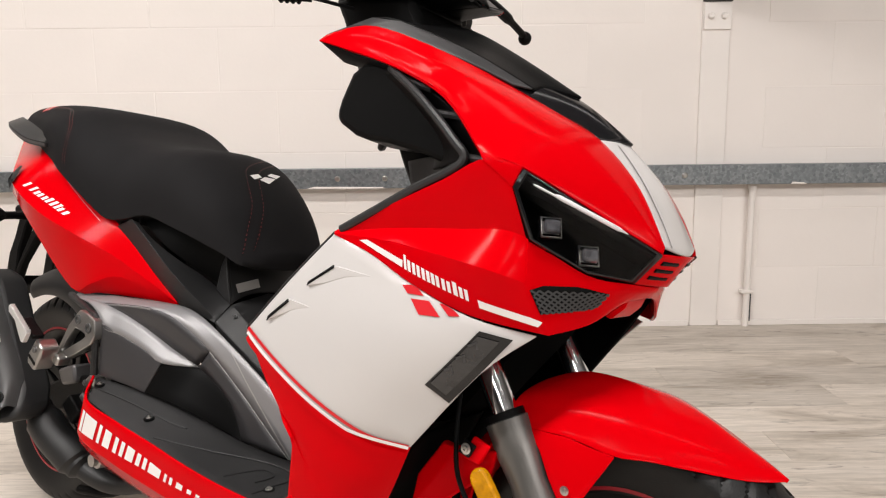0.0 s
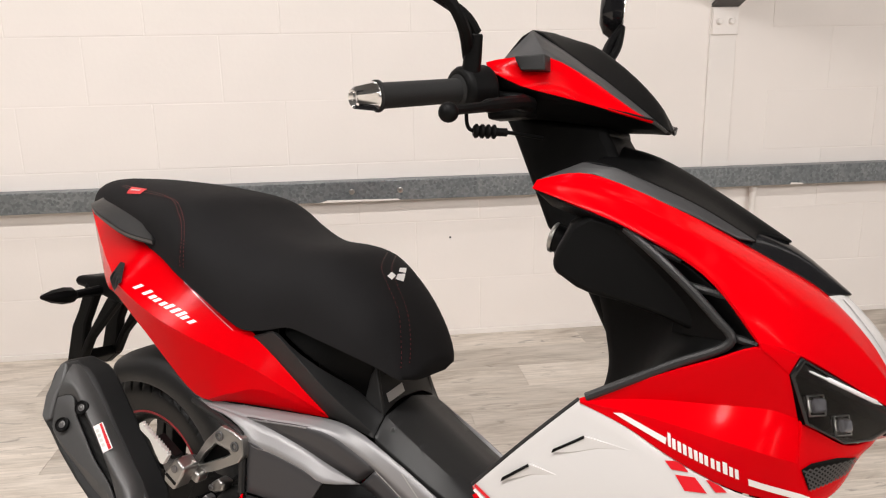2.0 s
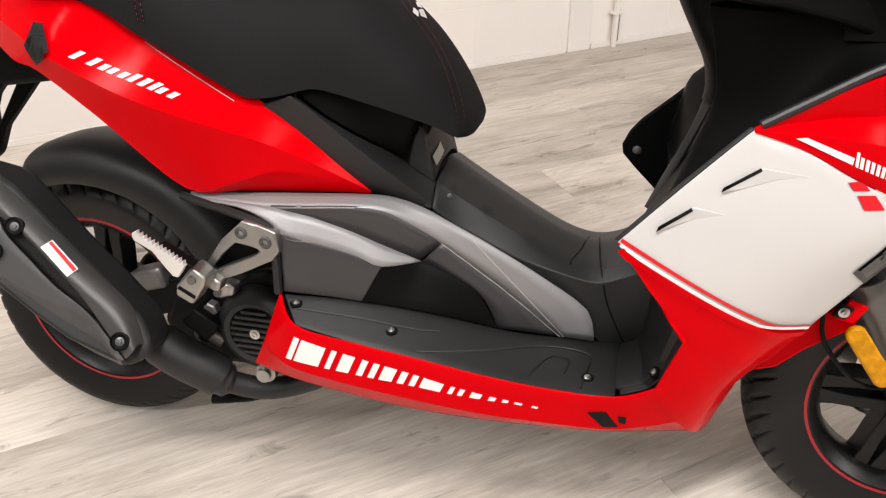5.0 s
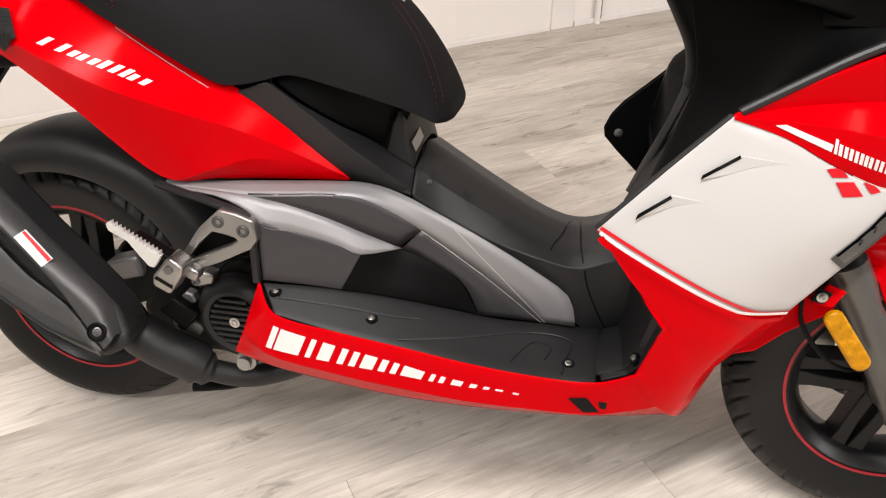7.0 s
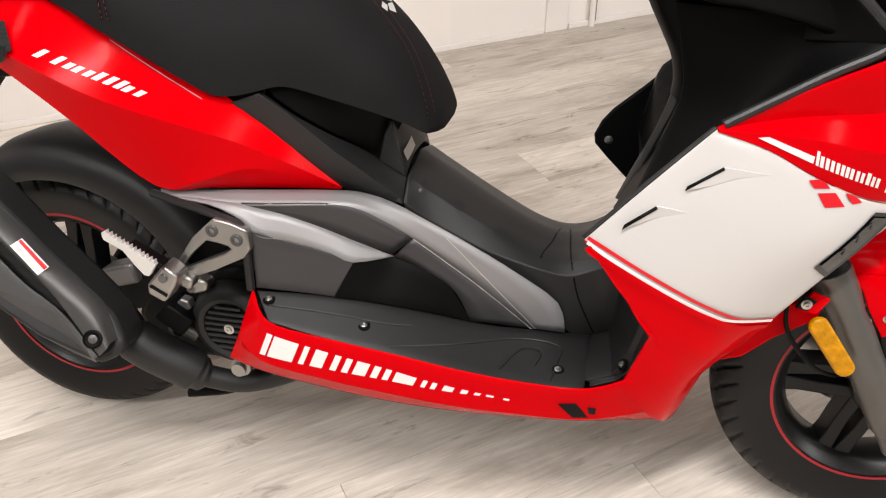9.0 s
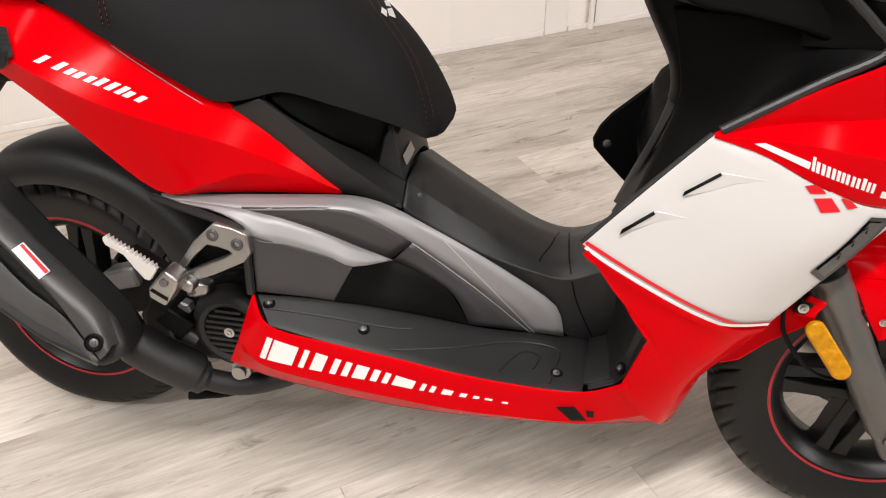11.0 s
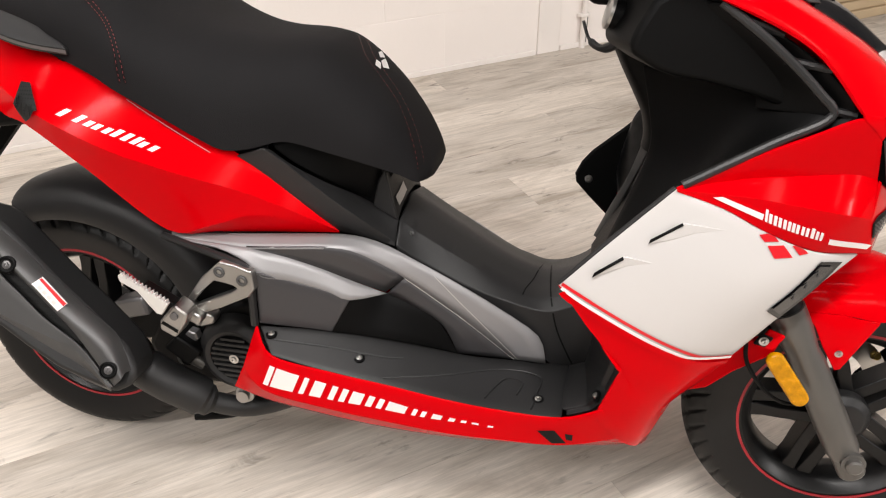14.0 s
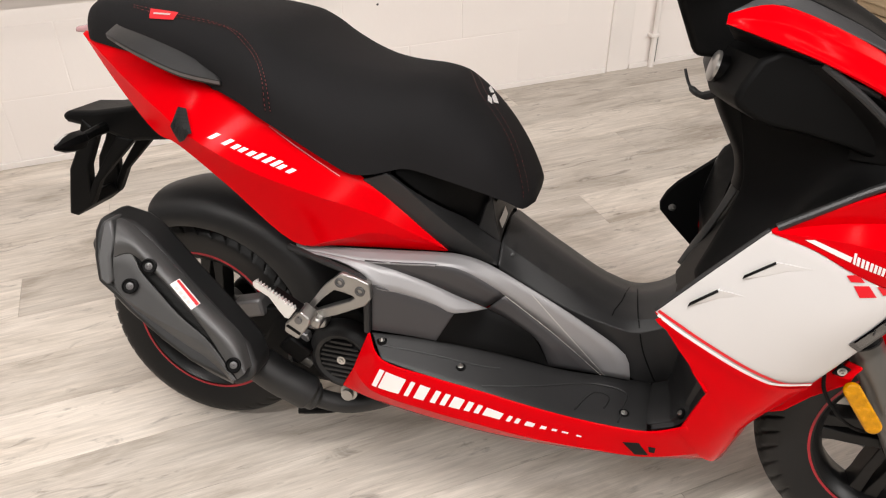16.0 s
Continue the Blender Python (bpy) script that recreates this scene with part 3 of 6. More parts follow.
disc = lathe_bm([(0.066, 0.06), (0.070, 0.06), (0.070, 0.095), (0.066, 0.095)], (0, 1, 0), (WB, 0, RF), 64, closed=True)
part("brake_disc", disc, STEEL, fork, "drilled steel brake disc")
caliper = part("brake_caliper", prism_bm([(1.335, 0.200), (1.345, 0.232), (1.40, 0.248), (1.425, 0.300), (1.405, 0.335), (1.375, 0.300), (1.39, 0.215)], 0.052, 0.10), MATTE, fork, "black brake caliper", bevel=0.006)
part("banjo_bolt", lathe_bm([(0, 0.008), (0.012, 0.008), (0.013, 0.006), (0.018, 0.006), (0.0185, 0)], (0, -1, 0.3), (1.348, 0.070, 0.292), 6), BRASS, caliper, "brass brake hose bolt")

guard_edge = [(1.14, -0.098, 0.447), (1.18, -0.104, 0.446), (1.223, -0.103, 0.446), (1.274, -0.094, 0.436), (1.311, -0.083, 0.437), (1.348, -0.066, 0.434), (1.400, -0.034, 0.429), (1.432, -0.004, 0.430)]
panel("front_mudguard", [guard_edge,
    [(1.148, -0.088, 0.475), (1.185, -0.088, 0.482), (1.228, -0.083, 0.480), (1.278, -0.073, 0.473), (1.318, -0.062, 0.466), (1.357, -0.048, 0.456), (1.404, -0.025, 0.438), (1.4325, -0.003, 0.431)],
    [(1.155, -0.045, 0.490), (1.19, -0.045, 0.496), (1.235, -0.042, 0.494), (1.288, -0.037, 0.489), (1.328, -0.031, 0.477), (1.366, -0.024, 0.460), (1.408, -0.012, 0.4425), (1.4328, -0.0015, 0.4315)],
    [(1.165, 0, 0.497), (1.195, 0, 0.504), (1.242, 0, 0.503), (1.295, 0, 0.494), (1.337, 0, 0.481), (1.373, 0, 0.463), (1.412, 0, 0.4435), (1.433, 0, 0.432)]], RED, scooter, (0.2, -0.6, 0.7), 4, 4, True, 0.004, label="glossy red front mudguard", angle=40)
panel("mudguard_side", [[(1.17, -0.104, 0.4455), (1.20, -0.1045, 0.4455), (1.223, -0.103, 0.4455), (1.246, -0.1005, 0.440), (1.274, -0.094, 0.4355)],
    [(1.19, -0.106, 0.424), (1.205, -0.107, 0.395), (1.228, -0.108, 0.360), (1.235, -0.107, 0.362), (1.2745, -0.094, 0.433)]], RED, scooter, (0, -1, 0), 1, 3, False, 0.004, label="red mudguard side leaf", angle=40)
screw(scooter, (1.227, -0.108, 0.388), (0, -1, 0), 0.0034)
panel("rear_fork_guard", [
    [(1.12, -0.09, 0.42), (1.09, -0.075, 0.37), (1.075, -0.07, 0.30)],
    [(1.135, -0.05, 0.455), (1.07, -0.045, 0.395), (1.045, -0.045, 0.31)],
    [(1.14, 0, 0.465), (1.065, 0, 0.40), (1.037, 0, 0.315)]], RED, scooter, (-0.5, -0.5, 0.5), 4, 4, True, 0.004, label="red inner mudguard")

part("inner_mudguard", prism_bm([(1.026, 0.304), (1.060, 0.316), (1.092, 0.349), (1.138, 0.383), (1.148, 0.417), (1.109, 0.405), (1.07, 0.41), (1.035, 0.36)], -0.126, -0.116), RED, scooter, "red inner mudguard side", bevel=0.003)

# reflector, its bracket and the brake hose
stay = part("reflector_bracket", prism_bm([(1.108, 0.402), (1.132, 0.398), (1.145, 0.422), (1.122, 0.43)], -0.140, -0.134), RED, scooter, bevel=0.002)
part("bracket_clip", prism_bm([(1.104, 0.408), (1.120, 0.404), (1.129, 0.420), (1.112, 0.426)], -0.144, -0.1405), MATTE, stay, bevel=0.002)
screw(stay, (1.1165, -0.1445, 0.415), (0, -1, 0), 0.0042)
refl = []
ra, rb = Vector((1.138, 0.385)), Vector((1.180, 0.330))
rd = (rb - ra).normalized()
rn = Vector((-rd.y, rd.x))
for k in range(9):
    a = math.pi * k / 8
    refl.append(rb + 0.0125 * (math.cos(a) * rn + math.sin(a) * rd))
for k in range(9):
    a = math.pi + math.pi * k / 8
    refl.append(ra + 0.0125 * (math.cos(a) * rn + math.sin(a) * rd))
part("side_reflector", prism_bm(refl, -0.148, -0.137), AMBER, scooter, "amber oval side reflector", bevel=0.003)
hose = spline([(1.085, -0.12, 0.47), (1.095, -0.135, 0.42), (1.105, -0.135, 0.37), (1.145, -0.13, 0.32), (1.19, -0.10, 0.29), (1.22, -0.05, 0.28)], 6)
part("brake_hose", tube_bm(hose, 0.003, 8), MATTE, scooter, "black brake hose")

# ---- front body ----
white_rows = PP(
    [(0.963, -0.255, 0.638), (1.02, -0.252, 0.618), (1.075, -0.241, 0.590), (1.14, -0.216, 0.562), (1.203, -0.176, 0.550)],
    [(0.902, -0.262, 0.574), (0.96, -0.266, 0.555), (1.03, -0.259, 0.530), (1.09, -0.238, 0.512), (1.150, -0.198, 0.500)],
    [(0.839, -0.266, 0.504), (0.895, -0.268, 0.470), (0.955, -0.262, 0.437), (1.01, -0.243, 0.413), (1.072, -0.205, 0.402)])
white_panel = panel("leg_shield_panel", white_rows, WHITE, scooter, label="glossy white leg shield panel")
lower_rows = PP(
    [(0.839, -0.266, 0.504), (0.895, -0.268, 0.470), (0.955, -0.262, 0.437), (1.01, -0.243, 0.413), (1.072, -0.205, 0.402)],
    [(0.880, -0.262, 0.449), (0.925, -0.256, 0.405), (0.96, -0.246, 0.375), (1.005, -0.225, 0.352), (1.045, -0.190, 0.352)],
    [(0.930, -0.253, 0.389), (0.950, -0.24, 0.350), (0.968, -0.225, 0.318), (0.99, -0.20, 0.296), (1.012, -0.17, 0.300)],
    [(0.905, -0.225, 0.292), (0.928, -0.213, 0.264), (0.95, -0.195, 0.236), (0.972, -0.17, 0.215), (0.990, -0.138, 0.205)])
lower_panel = panel("lower_leg_panel", lower_rows, RED, scooter, curved=False, label="glossy red lower leg panel", angle=60)
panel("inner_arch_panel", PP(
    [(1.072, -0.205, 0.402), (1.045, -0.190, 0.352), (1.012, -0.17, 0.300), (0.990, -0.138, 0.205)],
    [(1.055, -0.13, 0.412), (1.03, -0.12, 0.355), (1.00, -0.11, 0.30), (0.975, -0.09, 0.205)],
    [(1.05, -0.02, 0.420), (1.02, -0.02, 0.36), (0.99, -0.02, 0.30), (0.965, -0.02, 0.21)]), SHADEBLACK, scooter, (1, 0, 0), label="black inner panel behind the front wheel")
side_rows = PP(
    [(0.963, -0.255, 0.640), (1.03, -0.247, 0.673), (1.10, -0.242, 0.706), (1.153, -0.241, 0.730), (1.180, -0.223, 0.705)],
    [(0.964, -0.257, 0.638), (1.035, -0.236, 0.650), (1.11, -0.219, 0.656), (1.165, -0.210, 0.660), (1.196, -0.204, 0.653)],
    [(0.965, -0.258, 0.637), (1.04, -0.253, 0.635), (1.12, -0.243, 0.624), (1.17, -0.226, 0.614), (1.197, -0.204, 0.606)],
    [(0.964, -0.257, 0.635), (1.02, -0.253, 0.618), (1.076, -0.242, 0.590), (1.14, -0.216, 0.564), (1.216, -0.176, 0.553)])
side_panel = panel("front_side_fairing", side_rows, RED, scooter, curved=False, label="glossy red front side fairing", angle=14)
panel("fairing_corner", PP([(1.146, -0.2435, 0.739), (1.168, -0.235, 0.733), (1.190, -0.2225, 0.7275)], [(1.152, -0.2425, 0.7285), (1.166, -0.2345, 0.717), (1.180, -0.224, 0.7035)]), RED, scooter, (0, -1, 0), 3, 3, False, label="red fairing corner")
fascia_rows = PP(
    [(1.196, -0.208, 0.655), (1.236, -0.142, 0.622), (1.264, -0.078, 0.617), (1.276, -0.027, 0.617)],
    [(1.197, -0.204, 0.606), (1.240, -0.136, 0.606), (1.264, -0.076, 0.609), (1.272, -0.027, 0.611)],
    [(1.216, -0.176, 0.553), (1.239, -0.125, 0.568), (1.254, -0.075, 0.594), (1.262, -0.027, 0.602)])
fascia = panel("front_fascia", fascia_rows, RED, scooter, (1, -0.6, 0), 5, 4, False, label="glossy red front fascia below the headlight")
cowl_rows = PP(
    [(0.866, -0.214, 0.894), (0.93, -0.192, 0.906), (1.04, -0.157, 0.868), (1.14, -0.092, 0.818), (1.202, -0.077, 0.783), (1.258, -0.079, 0.728), (1.297, -0.081, 0.662)],
    [(0.865, -0.222, 0.889), (0.95, -0.219, 0.884), (1.065, -0.203, 0.842), (1.145, -0.175, 0.789), (1.198, -0.152, 0.757), (1.252, -0.118, 0.710), (1.297, -0.083, 0.657)],
    [(0.865, -0.225, 0.883), (0.986, -0.226, 0.846), (1.085, -0.235, 0.803), (1.148, -0.242, 0.737), (1.189, -0.222, 0.726), (1.243, -0.1535, 0.690), (1.297, -0.085, 0.654)])
cowl = panel("front_cowl", [spline(cowl_rows[0], 6), spline(cowl_rows[2][:4], 6) + spline(cowl_rows[2][3:], 6)[1:]], RED, scooter, (0.3, -0.8, 0.4), 1, 14, False, label="glossy red front cowl", angle=40, even=60, crown=0.016)
nose = panel("nose_stripe", [
    [P(1.202, -0.077, 0.783), P(1.258, -0.079, 0.728), P(1.297, -0.081, 0.662)],
    [(1.217, 0, 0.787), (1.268, 0, 0.732), (1.304, 0, 0.658)],
    flip([P(1.202, -0.077, 0.783), P(1.258, -0.079, 0.728), P(1.297, -0.081, 0.662)])], WHITE, scooter, (1, 0, 0.4), 6, 6, True, both=False, label="white stripe panel down the nose")
beak = panel("nose_vent", [
    [P(1.297, -0.085, 0.652), (1.304, 0, 0.656), flip([P(1.297, -0.085, 0.652)])[0]],
    [P(1.264, -0.078, 0.617), (1.281, 0, 0.619), flip([P(1.264, -0.078, 0.617)])[0]]], RED, scooter, (1, 0, -0.6), 6, 3, False, both=False, label="red slotted nose vent")
for k in range(3):
    f = 0.22 + 0.24 * k
    a, b = Vector(P(1.297, -0.085, 0.652)), Vector(P(1.264, -0.078, 0.617))
    c, d = Vector((1.304, 0, 0.656)), Vector((1.281, 0, 0.619))
    for s in (-1, 1):
        p, q = a.lerp(b, f), c.lerp(d, f)
        p, q = p.lerp(q, 0.18), p.lerp(q, 0.75)
        p.y, q.y = -s * p.y, -s * q.y
        part("vent_slot", tube_bm([p, q], 0.0032, 6), MATTE, beak)

# headlight: housing, lamps, painted glint strip and smoked cover
for s in (1, -1):
    hl = [P(1.188, -0.221, 0.723), P(1.179, -0.223, 0.704), P(1.198, -0.209, 0.651), P(1.236, -0.142, 0.622), P(1.264, -0.077, 0.617), P(1.296, -0.085, 0.651)]
    hl = [Vector((x, y * s, z)) for x, y, z in hl]
    c = sum(hl, Vector()) / 6
    nrm = Vector((0.72, -0.62 * s, 0.3)).normalized()
    bm = bmesh.new()
    rim = [bm.verts.new(p + nrm * 0.002) for p in hl]
    back = [bm.verts.new(p.lerp(c, 0.10) - nrm * 0.045) for p in hl]
    for i in range(6):
        bm.faces.new((rim[i], rim[(i + 1) % 6], back[(i + 1) % 6], back[i]))
    bm.faces.new(back)
    face_out(bm, nrm)
    head = part("headlight", bm, SHADEBLACK, scooter, "smoked headlight with two projector lenses", angle=20)
    bm = bmesh.new()
    edge_out, edge_in = [bm.verts.new(p + nrm * 0.0035) for p in hl], [bm.verts.new(p.lerp(c, 0.075) + nrm * 0.0045) for p in hl]
    for i in range(6):
        bm.faces.new((edge_out[i], edge_out[(i + 1) % 6], edge_in[(i + 1) % 6], edge_in[i]))
    face_out(bm, nrm)
    part("headlight_rim", bm, GLOSSBLACK, head, "gloss black headlight rim", solid=0.004, bevel=0.0015)
    bm = bmesh.new()
    mid = bm.verts.new(c + nrm * 0.0045)
    ringv = [bm.verts.new(p.lerp(c, 0.06) + nrm * 0.0038) for p in hl]
    for i in range(6):
        bm.faces.new((ringv[i], ringv[(i + 1) % 6], mid))
    face_out(bm, nrm)
    cov = part("headlight_cover", bm, SMOKED, head, "smoked clear cover", angle=60)
    cov.visible_shadow = False
    a0, a1 = hl[0].lerp(hl[1], 0.55), hl[5].lerp(hl[4], 0.20)
    shelf = bmesh.new()
    shelf.faces.new([shelf.verts.new(p - nrm * d) for p, d in ((hl[0].lerp(c, 0.08), 0.003), (hl[5].lerp(c, 0.08), 0.003), (a1.lerp(c, 0.08), 0.022), (a0.lerp(c, 0.08), 0.022))])
    face_out(shelf, nrm)
    part("light_shelf", shelf, GLOSSBLACK, head, "gloss black shelf above the white glint strip", solid=0.002)
    # white bars drawn in place of the reflection along the top edge
    glint_line = [Vector((x, y * s, z)) for x, y, z in ((1.1945, -0.1800, 0.7200), (1.2221, -0.1477, 0.7049), (1.2457, -0.1193, 0.6901), (1.2670, -0.0935, 0.6768))]
    for p, q, wide in ((glint_line[0], glint_line[3], 0.0013), (glint_line[1].lerp(glint_line[0], 0.4), glint_line[3].lerp(glint_line[2], 0.2), 0.0026)):
        p, q = p + nrm * 0.0004, q + nrm * 0.0004
        part("light_bar", tube_bm([p, p.lerp(q, 0.04), p.lerp(q, 0.95), q], [wide * 0.5, wide, wide, wide * 0.4], 10), GLINTWHITE, head, "white strip painted for the glint on the headlight's top edge")
    for x, y, z in ((1.2047, -0.1668, 0.6767), (1.2315, -0.1250, 0.6490)):
        at = Vector((x + 0.006, (y + 0.010) * s, z + 0.003)) - nrm * 0.022
        box = part("lamp_bezel", add_box(bmesh.new(), along(at, at + nrm), 0.024, 0.024, 0.02), GLOSSBLACK, head, bevel=0.004)
        part("reflector", add_box(bmesh.new(), along(at + nrm * 0.0105, at + nrm * 0.03), 0.013, 0.019, 0.002), PLATEALU, box, "bright reflector")
        part("lamp_lens", add_box(bmesh.new(), along(at + nrm * 0.0165, at + nrm * 0.03), 0.016, 0.019, 0.008), LAMPGLASS, box, "clear square projector lens", bevel=0.004, segments=3)
        # bright rim added where the lens edges glint
        frame_in, frame_out = [(-0.0105, -0.011), (0.0105, -0.011), (0.0105, 0.011), (-0.0105, 0.011)], [(-0.0118, -0.0123), (0.0118, -0.0123), (0.0118, 0.0123), (-0.0118, 0.0123)]
        ring = bmesh.new()
        m = along(at + nrm * 0.0125, at + nrm * 0.03)
        vi, vo = [ring.verts.new(m @ Vector((u, w, 0.002))) for u, w in frame_in], [ring.verts.new(m @ Vector((u, w, 0))) for u, w in frame_out]
        for i in range(4):
            ring.faces.new((vo[i], vo[(i + 1) % 4], vi[(i + 1) % 4], vi[i]))
        face_out(ring, nrm)
        part("lens_rim", ring, STEEL, box, "thin steel rim added for the glints at the lens edge", solid=0.001)


# screen, strip and lower screen
edge = [(0.866, -0.214, 0.895), (0.93, -0.192, 0.907), (1.04, -0.157, 0.869), (1.10, -0.118, 0.842)]
upper = [(0.914, -0.184, 0.922), (0.955, -0.173, 0.917), (1.046, -0.139, 0.881), (1.118, -0.100, 0.841)]
panel("screen_strip", [[r[0]] + [tuple(q) for q in spline(r[1:], 6)] for r in PP(edge, upper)], GREY, scooter, (0, -0.6, 0.8), 1, 3, False, label="dark grey strip beside the screen")
up = PP(upper)[0]
panel("screen", [up, [(x, y * 0.5, z + 0.008) for x, y, z in up], [(0.905, 0, 0.962), (0.975, 0, 0.944), (1.06, 0, 0.900), (1.15, 0, 0.846)],
    [(x, -y * 0.5, z + 0.008) for x, y, z in up], flip(up)], MATTE, scooter, (0.4, 0, 1), 6, 4, True, both=False, label="matte black flyscreen")
low = PP([(1.09, -0.122, 0.842), (1.14, -0.091, 0.816), (1.203, -0.066, 0.783)])[0]
panel("lower_screen", [low, [(1.11, 0, 0.862), (1.165, 0, 0.832), (1.224, 0, 0.787)], flip(low)], GLOSSBLACK, scooter, (0.6, 0, 0.8), 5, 6, True, both=False, label="gloss black panel below the screen")

# inner leg shield, glove box and dash arch
panel("wing_underside", PP([(0.865, -0.224, 0.882), (0.925, -0.222, 0.862), (0.986, -0.222, 0.844)], [(0.880, -0.19, 0.862), (0.94, -0.19, 0.845), (0.99, -0.19, 0.835)]), MATTE, scooter, (0, 0, -1), 4, 2)
arch = [(0.986, -0.216, 0.843), (1.045, -0.226, 0.802), (1.10, -0.232, 0.755), (1.118, -0.232, 0.728), (1.06, -0.240, 0.695), (0.97, -0.252, 0.642)]
part("dash_arch", tube_bm(spline(PP(arch)[0], 6), 0.0055, 10), CHARCOAL, scooter, "black moulded edge of the inner leg shield")
part("dash_arch", tube_bm(spline(flip(PP(arch)[0]), 6), 0.0055, 10), CHARCOAL, scooter, "black moulded edge of the inner leg shield")
panel("inner_side_panel", PP(arch[:4], [(0.94, -0.20, 0.835), (1.00, -0.19, 0.795), (1.04, -0.185, 0.755), (1.045, -0.19, 0.725)]), MATTE, scooter, (-0.6, -0.6, 0), 4, 3)
outer_arch = [(0.985, -0.215, 0.842), (1.068, -0.222, 0.803), (1.125, -0.230, 0.760), (1.143, -0.230, 0.729), (1.10, -0.234, 0.705), (1.06, -0.238, 0.69)]
panel("dash_vent_panel", PP(outer_arch, [(0.988, -0.208, 0.843), (1.05, -0.214, 0.800), (1.105, -0.218, 0.753), (1.12, -0.218, 0.727), (1.07, -0.224, 0.698), (1.04, -0.23, 0.685)]), MATTE, scooter, (0, -1, 0), 4, 2, label="recessed black vent panel")
for a, b in (((1.01, -0.224, 0.828), (1.06, -0.228, 0.812)), ((1.065, -0.230, 0.785), (1.115, -0.234, 0.778)), ((1.112, -0.232, 0.735), (1.15, -0.236, 0.73))):
    part("vent_fin", tube_bm([Vector(P(*a)) + Vector((-0.004, 0.010, 0)), Vector(P(*b)) + Vector((-0.004, 0.010, 0))], 0.005, 8), BLACK, scooter)

glove = [(0.862, 0.807), (0.861, 0.796), (0.868, 0.789), (0.895, 0.774), (0.916, 0.768), (0.979, 0.764), (1.034, 0.752), (1.078, 0.737), (1.090, 0.758), (1.045, 0.80), (0.991, 0.852), (0.958, 0.862), (0.905, 0.866), (0.882, 0.852), (0.866, 0.820)]
bm = bmesh.new()
slices = [[bm.verts.new((x + (0.03 * max(0.0, abs(y) - 0.09) / 0.08 if x < 0.93 else 0.0), y, z)) for x, z in glove] for y in (-0.172, -0.16, -0.13, -0.09, -0.04, 0.04, 0.09, 0.13, 0.16, 0.172)]
for a, b in zip(slices, slices[1:]):
    for k in range(len(a)):
        bm.faces.new((a[k], a[(k + 1) % len(a)], b[(k + 1) % len(b)], b[k]))
bm.faces.new(slices[0])
bm.faces.new(slices[-1][::-1])
bmesh.ops.recalc_face_normals(bm, faces=bm.faces)
part("glove_box", bm, MATTE, scooter, "matte black glove box below the dash", bevel=0.007, segments=3, angle=28)
neck_line = [(0.872, 0.778), (0.889, 0.745), (0.908, 0.712), (0.924, 0.682), (0.931, 0.652), (0.930, 0.632)]
neck = [[(x + dx, y, z) for x, z in neck_line] for y, dx in ((-0.052, 0.07), (-0.042, 0.02), (-0.022, 0.004), (0.0, 0.0), (0.022, 0.004), (0.042, 0.02), (0.052, 0.07))]
panel("column_neck", neck, MATTE, scooter, (-1, 0, 0.2), 5, 2, True, both=False, label="black rounded steering column cover", angle=50)
column = [[(0.952, y, 0.66), (0.934, y, 0.577), (0.912, y, 0.515), (0.878, y, 0.44)] for y in (-0.06, 0.0, 0.06)]
panel("inner_column", column, MATTE, scooter, (-1, 0, 0.2), 5, 5, True, both=False, label="black inner leg shield column")
# rib in lighter grey: light from above is put into its colour
panel("column_rib", [[(0.931, -0.004, 0.632), (0.918, 0.022, 0.575), (0.897, 0.07, 0.50), (0.880, 0.10, 0.44)], [(0.950, -0.012, 0.650), (0.930, 0.010, 0.585), (0.908, 0.052, 0.505), (0.890, 0.085, 0.44)]], GUNBLACK, scooter, (-1, -0.6, 0.2), 5, 2, False, 0.008, 0.002, both=False, label="raised rib down the leg shield, its lit look put into a lighter grey")
far = [(0.964, 0.637), (0.912, 0.587), (0.867, 0.546), (0.850, 0.524), (0.840, 0.500), (0.843, 0.484), (0.865, 0.461), (0.916, 0.413), (0.985, 0.390), (1.02, 0.461), (1.02, 0.60)]
knee = part("knee_panel", prism_bm(far, 0.236, 0.246), MATTE, scooter, "matte black edge panel of the leg shield", bevel=0.004)
screw(knee, (0.865, 0.235, 0.493), (0, -1, 0), 0.0045)
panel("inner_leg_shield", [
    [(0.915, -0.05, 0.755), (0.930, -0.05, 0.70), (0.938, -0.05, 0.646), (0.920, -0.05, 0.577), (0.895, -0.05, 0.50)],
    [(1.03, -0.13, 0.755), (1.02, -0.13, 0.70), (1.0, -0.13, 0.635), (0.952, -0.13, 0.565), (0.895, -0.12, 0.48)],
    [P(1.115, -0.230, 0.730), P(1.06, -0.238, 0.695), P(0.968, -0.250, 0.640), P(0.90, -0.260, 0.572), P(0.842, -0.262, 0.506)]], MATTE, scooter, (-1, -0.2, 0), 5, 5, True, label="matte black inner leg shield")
panel("shield_edge_trim", [
    PP([(0.963, -0.256, 0.639), (0.902, -0.263, 0.575), (0.839, -0.267, 0.505)])[0],
    PP([(0.9595, -0.252, 0.6408), (0.898, -0.259, 0.5768), (0.835, -0.263, 0.5068)])[0]], BLACK, scooter, (-0.6, -0.3, 0.6), 5, 2, False, 0.003, both=False)
key = part("ignition_lock", lathe_bm([(-0.04, 0.017), (0, 0.019), (0.006, 0.019), (0.006, 0)], (-1, -0.1, 0.25), (0.872, -0.10, 0.826), 24), MATTE, scooter, "ignition lock with a silver cap")
part("lock_cap", lathe_bm([(0.006, 0.021), (0.010, 0.021), (0.0125, 0.017), (0.013, 0)], (-1, -0.1, 0.25), (0.872, -0.10, 0.826), 24), ALU, key, "silver lock cap")
